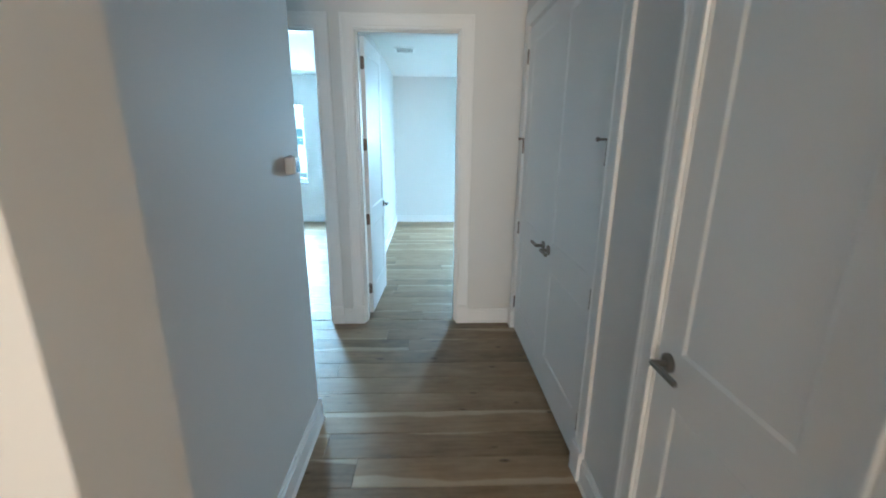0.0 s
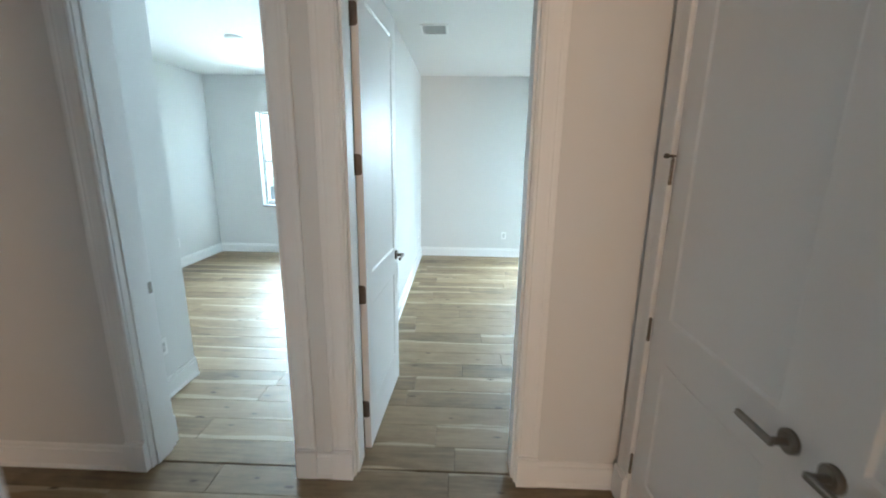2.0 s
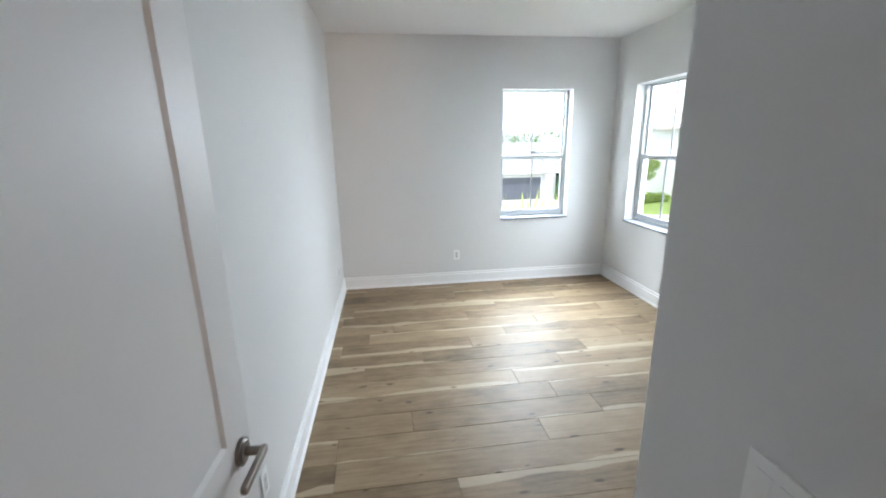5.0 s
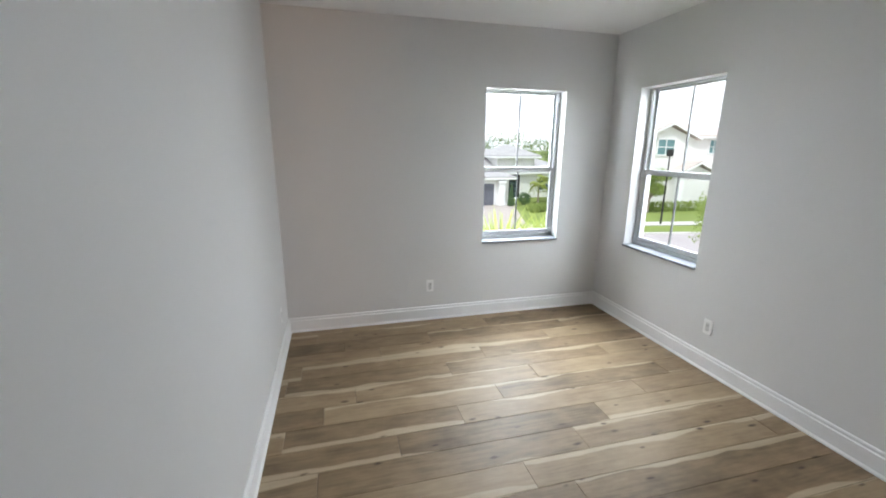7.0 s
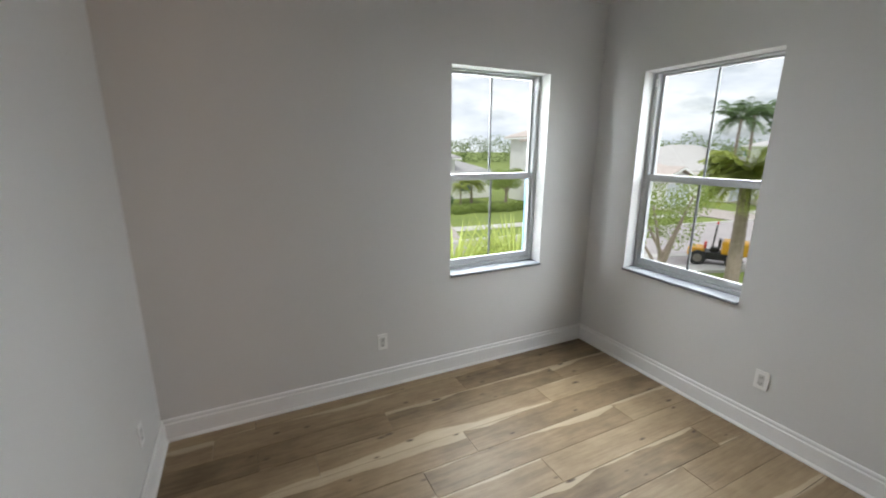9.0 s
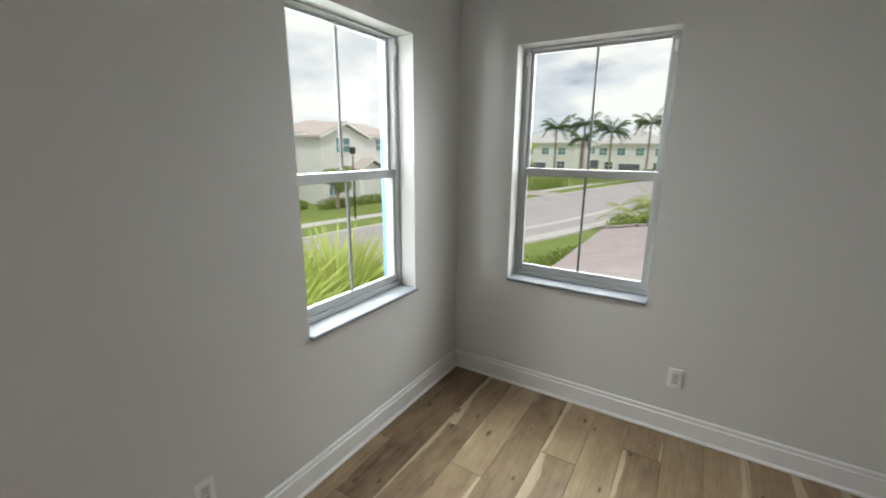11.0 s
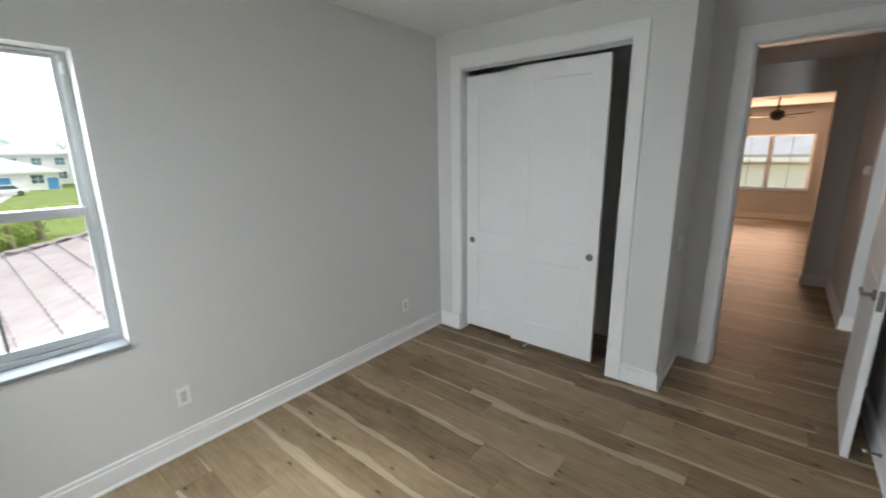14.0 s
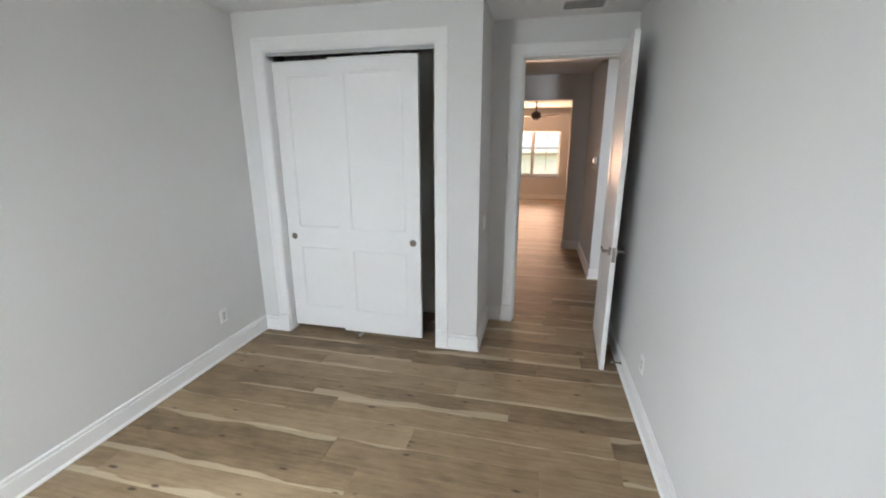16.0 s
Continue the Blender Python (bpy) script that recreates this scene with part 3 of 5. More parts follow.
def window(name, m, w, h, label, leaves=1):
    """A single-hung window in an opening w by h; m puts its sill's middle on the room's wall face, with +y going outdoors."""
    e = empty(name, m)
    tagged(e, label, "window", kind="structure")
    part("sill", box(-w / 2 + 0.001, w / 2 - 0.001, -0.022, 0.118, 0.001, 0.021, bevel=0.004), M_STONE, e, "grey veined marble sill")
    each = w / leaves
    for k in range(leaves):
        cx = -w / 2 + each * (k + 0.5)
        bm = bmesh.new()
        fw, z0, z1 = each - 0.004, 0.022, h - 0.002
        add_box(bm, -fw / 2, -fw / 2 + 0.026, 0.105, 0.185, z0, z1, bevel=0.002)
        add_box(bm, fw / 2 - 0.026, fw / 2, 0.105, 0.185, z0, z1, bevel=0.002)
        add_box(bm, -fw / 2 + 0.026, fw / 2 - 0.026, 0.105, 0.185, z0, z0 + 0.028, bevel=0.002)
        add_box(bm, -fw / 2 + 0.026, fw / 2 - 0.026, 0.105, 0.185, z1 - 0.010, z1, bevel=0.002)
        # side tracks that show as dark grooves beside the upper sash
        add_box(bm, -fw / 2 + 0.026, -fw / 2 + 0.033, 0.112, 0.120, z0 + 0.03, z1 - 0.03)
        add_box(bm, fw / 2 - 0.033, fw / 2 - 0.026, 0.112, 0.120, z0 + 0.03, z1 - 0.03)
        f = part("window_frame", bm, M_FRAME, e, "white aluminium window frame, toned grey as if backlit")
        f.location.x = cx
        zm = z0 + (z1 - z0) * 0.485
        sw = fw - 0.056
        for nm, a, b, ya, yb, low, high in (("lower_sash", z0 + 0.029, zm + 0.022, 0.118, 0.146, 0.045, 0.048), ("upper_sash", zm - 0.018, z1 - 0.011, 0.150, 0.176, 0.040, 0.016)):
            bm = bmesh.new()
            sash(bm, sw, a, b, ya, yb, 0.023, low, high)
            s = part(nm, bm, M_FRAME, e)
            s.location.x = cx
            part("muntin", box(-0.007, 0.007, ya + 0.006, yb - 0.006, a + low, b - high, bevel=0.003), M_MUNTIN, s)
            g = part("pane", box(-sw / 2 + 0.021, sw / 2 - 0.021, (ya + yb) / 2 - 0.002, (ya + yb) / 2 + 0.002, a + low - 0.002, b - high + 0.002), M_GLASS, s)
            g.visible_shadow = False
            if nm == "lower_sash":
                for sx in (-0.17, 0.17):
                    part("lift_latch", box(sx * w - 0.035, sx * w + 0.035, ya - 0.010, ya, a + 0.004, a + 0.016, bevel=0.003), M_FRAME, s)
        for sx in (-1, 1):
            b1 = part("balance_guide", box(sx * (fw / 2 - 0.022) - 0.007, sx * (fw / 2 - 0.022) + 0.007, 0.096, 0.105, z1 - 0.10, z1 - 0.045, bevel=0.003), M_PLASTIC, e)
            b1.location.x = cx
    return e


WIN = "white single-hung window with one vertical muntin, marble sill"
window("window_1", pose((WN[0] + WN[1]) / 2, YN, WZ[0]), WN[1] - WN[0], WZ[1] - WZ[0], WIN)
window("window_2", pose(XE, (WE[0] + WE[1]) / 2, WZ[0], 0, 0, -90), WE[1] - WE[0], WZ[1] - WZ[0], WIN)
window("window_3", pose((W2[0] + W2[1]) / 2, YN, WZ[0]), W2[1] - W2[0], WZ[1] - WZ[0], WIN)
window("window_4", pose((WS[0] + WS[1]) / 2, YL, WSZ[0], 0, 0, 180), WS[1] - WS[0], WSZ[1] - WSZ[0], "wide triple single-hung window of the loft", leaves=3)
bm = bmesh.new()
SHX = WN[1] + 0.012
add_box(bm, SHX, SHX + 0.42, YN + 0.224, YN + 0.262, WZ[0] - 0.02, WZ[1] + 0.02, bevel=0.004)
shutter = tagged(obj("shutter", bm, M_BLUE), "blue painted exterior shutter beside the window", "shutter")
for k in range(24):
    z = WZ[0] + 0.06 + k * 0.058
    part("slat", box(SHX + 0.06, SHX + 0.36, YN + 0.262, YN + 0.272, z, z + 0.045, bevel=0.003), M_BLUE, shutter)

# ---- doors and hardware ----


def panel_slab(w, h, t, panels, stile=0.115, depth=0.006):
    """A door leaf from x=0..w, y=-t..0, z=0..h with recessed flat panels (z0, z1) on both faces."""
    bm = bmesh.new()
    xs = [0, stile, w - stile, w]
    zs = [0] + [v for p in panels for v in p] + [h]
    for face_y, inner_y in ((0.0, -depth), (-t, -t + depth)):
        for i in range(3):
            for j in range(len(zs) - 1):
                x0, x1, z0, z1 = xs[i], xs[i + 1], zs[j], zs[j + 1]
                is_panel = i == 1 and any(abs(z0 - p[0]) < 1e-6 for p in panels)
                if not is_panel:
                    bm.faces.new([bm.verts.new(c) for c in ((x0, face_y, z0), (x1, face_y, z0), (x1, face_y, z1), (x0, face_y, z1))])
                    continue
                s = 0.011
                o = [bm.verts.new(c) for c in ((x0, face_y, z0), (x1, face_y, z0), (x1, face_y, z1), (x0, face_y, z1))]
                q = [bm.verts.new(c) for c in ((x0 + s, inner_y, z0 + s), (x1 - s, inner_y, z0 + s), (x1 - s, inner_y, z1 - s), (x0 + s, inner_y, z1 - s))]
                for k in range(4):
                    bm.faces.new((o[k], o[(k + 1) % 4], q[(k + 1) % 4], q[k]))
                bm.faces.new(q)
    for x in (0, w):
        bm.faces.new([bm.verts.new(c) for c in ((x, 0, 0), (x, -t, 0), (x, -t, h), (x, 0, h))])
    for z in (0, h):
        bm.faces.new([bm.verts.new(c) for c in ((0, 0, z), (w, 0, z), (w, -t, z), (0, -t, z))])
    bmesh.ops.remove_doubles(bm, verts=bm.verts, dist=1e-5)
    return bm


def lever_bm(side, arm):
    """A lever handle: rosette in the plane y=0 going out along side (-1 or 1), the arm pointing along arm (-1 or 1) in x."""
    bm = bmesh.new()
    add_cyl(bm, (0, 0, 0), (0, side * 0.009, 0), 0.0315, seg=32)
    add_cyl(bm, (0, side * 0.009, 0), (0, side * 0.013, 0), 0.0275, 0.024, seg=32)
    add_cyl(bm, (0, side * 0.013, 0), (0, side * 0.052, 0), 0.0105, seg=20)
    add_box(bm, min(-0.012 * arm, 0.122 * arm), max(-0.012 * arm, 0.122 * arm), min(side * 0.045, side * 0.060), max(side * 0.045, side * 0.060), -0.0095, 0.0095, bevel=0.0045, seg=3)
    return bm


def hinge_bm(stop=False):
    """A butt hinge, knuckle on the z axis, leaves spread along x."""
    bm = bmesh.new()
    for k in range(5):
        add_cyl(bm, (0, 0, -0.05 + k * 0.0202), (0, 0, -0.0310 + k * 0.0202), 0.0065, seg=14)
    add_cyl(bm, (0, 0, 0.0505), (0, 0, 0.055), 0.005, 0.003, seg=12)
    return bm


def stop_bm(dx, dy):
    """A hinge-pin door stop: a ring on the pin and a short arm with a pad."""
    bm = bmesh.new()
    add_cyl(bm, (0, 0, 0.056), (0, 0, 0.064), 0.011, seg=14)
    add_cyl(bm, (0, 0, 0.060), (dx * 0.037, dy * 0.037, 0.060), 0.0055, seg=10)
    add_cyl(bm, (dx * 0.037, dy * 0.037, 0.060), (dx * 0.048, dy * 0.048, 0.060), 0.0095, seg=12)
    return bm


HZ = (0.256, 0.922, 1.580, 2.236)
PANELS = [(0.235, 0.825), (1.0, 2.31)]


def leaf_plate(y0, y1, z, side):
    """A hinge leaf with rounded free corners and three screws, lying in the plane x = 0."""
    bm, r, ring = bmesh.new(), 0.014, []
    for cy, cz, a0 in ((y0 + r, z - 0.05 + r, 180), (y0 + r, z + 0.05 - r, 90)):
        ring += [(cy + r * math.cos(radians(a0 + s)), cz + r * math.sin(radians(a0 + s))) for s in ((90, 60, 30, 0) if a0 == 180 else (90, 60, 30, 0))]
    ring += [(y1, z + 0.05), (y1, z - 0.05)]
    a, c = [bm.verts.new((-0.0015, y, q)) for y, q in ring], [bm.verts.new((0.0015, y, q)) for y, q in ring]
    bm.faces.new(a)
    bm.faces.new(list(reversed(c)))
    for i in range(len(ring)):
        j = (i + 1) % len(ring)
        bm.faces.new((a[j], a[i], c[i], c[j]))
    bmesh.ops.recalc_face_normals(bm, faces=bm.faces)
    for q in (-0.034, 0.0, 0.034):
        y = (y0 + y1) / 2 + 0.006 * (q == 0)
        add_cyl(bm, (side * 0.001, y, z + q), (side * 0.0028, y, z + q), 0.0042, seg=12)
    return bm


def swing_door(name, m, w, swing, label, handle_x, stops=False, flip=False, arms=(-1, -1), levers=(-1, 1), leaves=True):
    """A two-panel leaf hung at m's origin; closed it lies along +x with its thickness towards -y (+y when flipped); swing turns it about z."""
    t = 0.036
    e = empty(name, m @ pose(0, 0, 0, 0, 0, swing))
    tagged(e, label, "door", kind="structure")
    leaf = part("leaf", panel_slab(w, DOOR_H - 0.014, t, PANELS), M_DOOR, e)
    gap = 0.019 if leaves else 0.003
    leaf.location = (gap, t if flip else 0, 0.010)
    f0, f1 = (0.0, t) if flip else (-t, 0.0)
    for side in levers:
        y = f1 if side > 0 else f0
        h = part("handle", lever_bm(side, arms[0] if side < 0 else arms[1]), M_NICKEL, e, "satin nickel lever handle", smooth=False)
        h.location = (handle_x, y, 0.958)
    if len(levers) == 2:
        part("latch_plate", box(w + gap - 0.0005, w + gap + 0.0015, (f0 + f1) / 2 - 0.0125, (f0 + f1) / 2 + 0.0125, 0.89, 1.0, bevel=0.0005), M_NICKEL, e)
    for k, z in enumerate(HZ):
        kn = part("hinge", hinge_bm(), M_BRONZE, e, "dark nickel butt hinge")
        kn.location = (0.0, 0.011 if not flip else -0.011, z)
        if leaves:
            part("hinge_leaf", leaf_plate(f0 + 0.004, f1 + 0.006, z, -1), M_BRONZE, kn).location = (gap - 0.002, -kn.location.y, -z)
            plate = part("hinge_leaf", leaf_plate(f0 + 0.004, f1 + 0.006, z, 1), M_BRONZE, kn)
            plate.matrix_basis = pose(0, -kn.location.y, -z, 0, 0, -swing) @ pose(-0.0005, 0, 0)
        if stops and k == 2:
            part("door_stop", stop_bm(0.55, -0.85 if flip else 0.85), M_BRONZE, kn)
    return e


# bedroom door, standing open against its wall side
swing_door("door_1", pose(D1[0] + 0.002, YB - 0.004, 0), D1[1] - D1[0] - 0.022, 86.8, "open white two-panel bedroom door with satin nickel levers", 0.745)
door2 = swing_door("door_2", pose(D2[1] - 0.002, YB - 0.004, 0, 0, 0, 180), D2[1] - D2[0] - 0.006, -92, "open white two-panel door of the second bedroom", 0.705, flip=True)
for jx, hx in ((D1[0], 1), (D2[1], -1)):
    bm = bmesh.new()
    for z in HZ:
        add_box(bm, min(jx, jx + hx * 0.002), max(jx, jx + hx * 0.002), YB - 0.040, YB - 0.003, z - 0.05, z + 0.05)
    tagged(obj("hinge_plate", bm, M_BRONZE), "dark hinge leaves let into the door jamb", "hinge", kind="structure")
# strike plates on the opposite jambs
for jx, hx in ((D1[1], -1), (D2[0], 1)):
    bm = box(min(jx, jx + hx * 0.002), max(jx, jx + hx * 0.002), YB - 0.043, YB - 0.006, 0.915, 0.975)
    tagged(obj("strike_plate", bm, M_NICKEL), "satin nickel strike plate on the jamb", "strike plate")

# hall closets, closed
LEAF = (HC[1] - HC[0]) / 2
swing_door("door_3", pose(XHE + 0.006, HC[1] - 0.002, 0, 0, 0, -90), LEAF - 0.004, 0, "closed white two-panel hall closet door leaf", LEAF - 0.062, stops=True, flip=True, levers=(-1,), arms=(-1, -1), leaves=False)
swing_door("door_4", pose(XHE + 0.006, HC[0] + 0.002, 0, 0, 0, 90), LEAF - 0.004, 0, "closed white two-panel hall closet door leaf", LEAF - 0.062, stops=True, flip=False, levers=(1,), arms=(-1, -1), leaves=False)
swing_door("door_5", pose(XHE + 0.006, SC[0] + 0.002, 0, 0, 0, 90), SC[1] - SC[0] - 0.005, 0, "closed narrow white two-panel closet door", SC[1] - SC[0] - 0.065, flip=False, levers=(1,), arms=(-1, -1), leaves=False)


def sliding_leaf(name, x0, x1, y, label, pull_x, tall):
    e = empty(name, pose(x0, y, 0.040))
    tagged(e, label, "closet door", kind="structure")
    w = x1 - x0
    part("leaf", panel_slab(w, tall, 0.034, [(0.20, 0.775), (0.965, tall - 0.115)], 0.125, 0.007), M_DOOR, e)
    bm = bmesh.new()
    add_cyl(bm, (pull_x - x0, 0.0, 0.873), (pull_x - x0, 0.004, 0.873), 0.029, 0.026, seg=28)
    p = part("finger_pull", bm, M_NICKEL, e, "round recessed nickel finger pull")
    bm = bmesh.new()
    add_cyl(bm, (pull_x - x0, 0.0042, 0.873), (pull_x - x0, 0.0048, 0.873), 0.020, seg=24)
    part("pull_cup", bm, M_BRONZE, p)
    return e


sliding_leaf("door_6", 1.048, 1.790, YC - 0.040, "white two-panel sliding closet door, front leaf slid off the jamb", 1.113, 2.352)
sliding_leaf("door_7", 1.575, 2.318, YC - 0.080, "white two-panel sliding closet door, rear leaf", 2.255, 2.342)
bm = bmesh.new()
add_box(bm, 1.628, 1.652, YC - 0.085, YC - 0.020, 0.001, 0.012, bevel=0.002)
add_box(bm, 1.628, 1.652, YC - 0.036, YC - 0.030, 0.012, 0.020, bevel=0.002)
tagged(obj("floor_guide", bm, M_FRAME), "small grey-white sliding door floor guide", "door guide")


# ---- electrical and ceiling fittings ----


def wall_plate(name, m, w, h, kind, label):
    """A cover plate on a wall: m's x runs along the wall, +y goes into the room."""
    e = empty(name, m)
    tagged(e, label, "outlet" if kind == "outlet" else "switch")
    part("cover_plate", box(-w / 2, w / 2, -0.002, 0.006, -h / 2, h / 2, bevel=0.002), M_PLASTIC, e)
    if kind == "outlet":
        r = part("receptacle", box(-0.0165, 0.0165, 0.006, 0.008, -0.034, 0.034, bevel=0.001), M_PLATE, e)
        for z in (-0.019, 0.019):
            for x, hh in ((-0.006, 0.005), (0.006, 0.004)):
                part("slot", box(x - 0.001, x + 0.001, 0.008, 0.0084, z - hh, z + hh), M_DARK, r)
            bm = bmesh.new()
            add_cyl(bm, (0, 0.008, z - 0.011), (0, 0.0084, z - 0.011), 0.0022, seg=10)
            part("slot", bm, M_DARK, r)
    else:
        k = 2 if w > 0.1 else 1
        for i in range(k):
            x = (i - (k - 1) / 2) * 0.046
            bm = box(x - 0.0165, x + 0.0165, 0.006, 0.011, -0.033, 0.033, bevel=0.002)
            for v in bm.verts:
                v.co.y -= 0.003 * (v.co.z > 0) * (v.co.y > 0.008)
            part("rocker", bm, M_PLASTIC, e)
    return e


OUT = "white duplex outlet low on the wall"
wall_plate("outlet", pose(0.726, YN - 0.002, 0.35, 0, 0, 180), 0.072, 0.116, "outlet", OUT)
wall_plate("outlet", pose(XE - 0.002, 6.99, 0.352, 0, 0, 90), 0.072, 0.116, "outlet", OUT)
wall_plate("outlet", pose(XE - 0.002, 5.125, 0.35, 0, 0, 90), 0.072, 0.116, "outlet", OUT)
wall_plate("outlet", pose(XW + 0.002, 5.20, 0.36, 0, 0, -90), 0.072, 0.116, "outlet", OUT)
wall_plate("outlet", pose(XW, 8.02, 0.34, 0, 0, -90), 0.072, 0.116, "outlet", OUT)
wall_plate("outlet", pose(-1.96, 4.36, 0.36, 0, 0, -90), 0.072, 0.116, "outlet", OUT)
wall_plate("outlet", pose(-3.93, 7.4, 0.36, 0, 0, -90), 0.072, 0.116, "outlet", OUT)
wall_plate("light_switch", pose(XNIB, 4.255, 1.06, 0, 0, 90), 0.116, 0.116, "switch", "white double rocker switch on the alcove wall")
wall_plate("light_switch", pose(-1.96, 4.22, 1.07, 0, 0, -90), 0.116, 0.116, "switch", "white double rocker switch inside the second room")

# alarm panel on the hall wall
e = empty("control_panel", pose(XHW, 2.18, 1.512, 0, 0, -90) @ Matrix.Scale(0.86, 4))
tagged(e, "white boxy wall control panel with a blue screen", "control panel")
bm = box(-0.045, 0.045, 0, 0.047, -0.05, 0.046, bevel=0.012, seg=4)
for v in bm.verts:
    if v.co.y > 0.03:
        v.co.z *= 0.94
part("body", bm, M_PLASTIC, e)
part("bezel", box(-0.042, 0.042, 0.048, 0.058, -0.043, 0.042, bevel=0.003), M_PLASTIC, e)
part("screen", box(-0.032, 0.031, 0.0582, 0.0588, -0.035, 0.028), M_SCREEN, e, "lit plain blue screen")
part("brand_bar", box(-0.008, 0.008, 0.0582, 0.0586, 0.033, 0.0355), M_DARK, e)
part("mount_tab", box(-0.014, 0.014, 0.012, 0.036, 0.046, 0.053, bevel=0.002), M_PLASTIC, e)


def ceiling_vent(name, x0, x1, y0, y1, slats, label, z=CEIL):
    e = empty(name, pose((x0 + x1) / 2, (y0 + y1) / 2, z))
    tagged(e, label, "vent")
    w, d, b = (x1 - x0) / 2, (y1 - y0) / 2, 0.024
    bm = bmesh.new()
    add_box(bm, -w, w, -d, -d + b, -0.010, 0, bevel=0.003)
    add_box(bm, -w, w, d - b, d, -0.010, 0, bevel=0.003)
    add_box(bm, -w, -w + b, -d + b, d - b, -0.010, 0, bevel=0.003)
    add_box(bm, w - b, w, -d + b, d - b, -0.010, 0, bevel=0.003)
    part("frame", bm, M_PLASTIC, e)
    # no duct is modelled: a black sheet paints its inner shade
    part("backing", box(-w + b, w - b, -d + b, d - b, -0.005, -0.0005), M_DARK, e, "dark sheet painted as the shade inside the duct")
    step = 2 * (w - b) / slats
    for k in range(slats):
        x = -w + b + (k + 0.5) * step
        s = part("slat", box(-step * 0.2, step * 0.2, -d + b, d - b, -0.0085, -0.0052), M_PLASTIC, e)
        s.matrix_basis = pose(x, 0, 0, 0, 0, 0)
    return e


ceiling_vent("ceiling_vent", -0.395, -0.140, 5.90, 6.22, 11, "white ceiling air register with dark slots")
ceiling_vent("ceiling_vent", -0.32, 0.02, 4.08, 4.33, 18, "white ceiling return grille over the bedroom door")
ceiling_vent("ceiling_vent", 0.05, 0.45, -3.4, -3.2, 12, "white ceiling register in the loft", 2.70)


def round_fitting(name, x, y, r, h, label, category, z=CEIL):
    e = empty(name, pose(x, y, z))
    tagged(e, label, category)
    bm = bmesh.new()
    add_cyl(bm, (0, 0, 0), (0, 0, -h * 0.55), r, r, seg=36)
    add_cyl(bm, (0, 0, -h * 0.55), (0, 0, -h), r * 0.97, r * 0.72, seg=36)
    part("body", bm, M_PLASTIC, e)
    bm = bmesh.new()
    add_cyl(bm, (0, 0, -h), (0, 0, -h * 1.12), r * 0.4, r * 0.3, seg=24)
    part("sensor", bm, M_PLASTIC, e)
    return e


round_fitting("smoke_detector", 0.985, 6.46, 0.065, 0.040, "round white smoke detector on the ceiling", "smoke detector")
round_fitting("smoke_detector", -2.30, 6.33, 0.085, 0.030, "round white ceiling detector of the second room", "smoke detector")
e = empty("sprinkler_head", pose(-0.26, 4.84, CEIL))
tagged(e, "small white fire sprinkler head in the ceiling", "sprinkler")
bm = bmesh.new()
add_cyl(bm, (0, 0, 0), (0, 0, -0.006), 0.032, 0.028, seg=24)
part("escutcheon", bm, M_PLASTIC, e)
bm = bmesh.new()
add_cyl(bm, (0, 0, -0.006), (0, 0, -0.03), 0.007, seg=12)
add_cyl(bm, (0, 0, -0.03), (0, 0, -0.033), 0.016, seg=16)
part("deflector", bm, M_NICKEL, e)

# door stop on the bedroom baseboard
e = empty("spring_door_stop", pose(XW + 0.015, 4.70, 0.085, 0, 90, 0))
tagged(e, "small door stop on the baseboard with a pale rubber tip", "door stop")
bm = bmesh.new()
add_cyl(bm, (0, 0, 0), (0, 0, 0.008), 0.014, 0.010, seg=16)
for k in range(9):
    add_cyl(bm, (0, 0, 0.008 + k * 0.006), (0, 0, 0.0125 + k * 0.006), 0.0065, seg=12)
part("spring", bm, M_NICKEL, e)
bm = bmesh.new()
add_cyl(bm, (0, 0, 0.062), (0, 0, 0.074), 0.009, 0.007, seg=14)
part("rubber_tip", bm, M_PLASTIC, e)

# ---- loft: ceiling fan ----
e = empty("ceiling_fan", pose(0.25, -2.3, 2.70))
tagged(e, "black ceiling fan with three black blades, at rest", "ceiling fan")
bm = bmesh.new()
add_cyl(bm, (0, 0, 0), (0, 0, -0.05), 0.075, 0.05, seg=28)
part("canopy", bm, M_BLACK, e)
bm = bmesh.new()
add_cyl(bm, (0, 0, -0.05), (0, 0, -0.30), 0.016, seg=14)
part("downrod", bm, M_BLACK, e)
bm = bmesh.new()
add_cyl(bm, (0, 0, -0.29), (0, 0, -0.33), 0.05, 0.10, seg=28)
add_cyl(bm, (0, 0, -0.33), (0, 0, -0.44), 0.11, 0.11, seg=28)
add_cyl(bm, (0, 0, -0.44), (0, 0, -0.48), 0.09, 0.05, seg=28)
part("motor", bm, M_BLACK, e)
for k in range(3):
    bm = box(0.10, 0.66, -0.06, 0.06, -0.006, 0.006, bevel=0.004)
    for v in bm.verts:
        v.co.y *= 0.75 + 0.45 * (v.co.x - 0.1) / 0.56
    b = part("blade", bm, M_BLACK, e)
    b.matrix_basis = pose(0, 0, -0.40, 0, 0, 12 + 120 * k) @ pose(0, 0, 0, 10, 0, 0)

# ---- outdoors ----


def poly_sheet(name, near, far, z, mat, label, thick=0.05):
    """A strip between two edge lines given as (x, y) points."""
    bm = bmesh.new()
    a = [bm.verts.new((x, y, z)) for x, y in near]
    b = [bm.verts.new((x, y, z)) for x, y in far]
    for i in range(len(a) - 1):
        bm.faces.new((a[i], a[i + 1], b[i + 1], b[i]))
    r = bmesh.ops.extrude_face_region(bm, geom=list(bm.faces))
    for v in [v for v in r["geom"] if isinstance(v, bmesh.types.BMVert)]:
        v.co.z -= thick
    return tagged(obj(name, bm, mat), label, name.rstrip("_0123456789"), kind="structure")


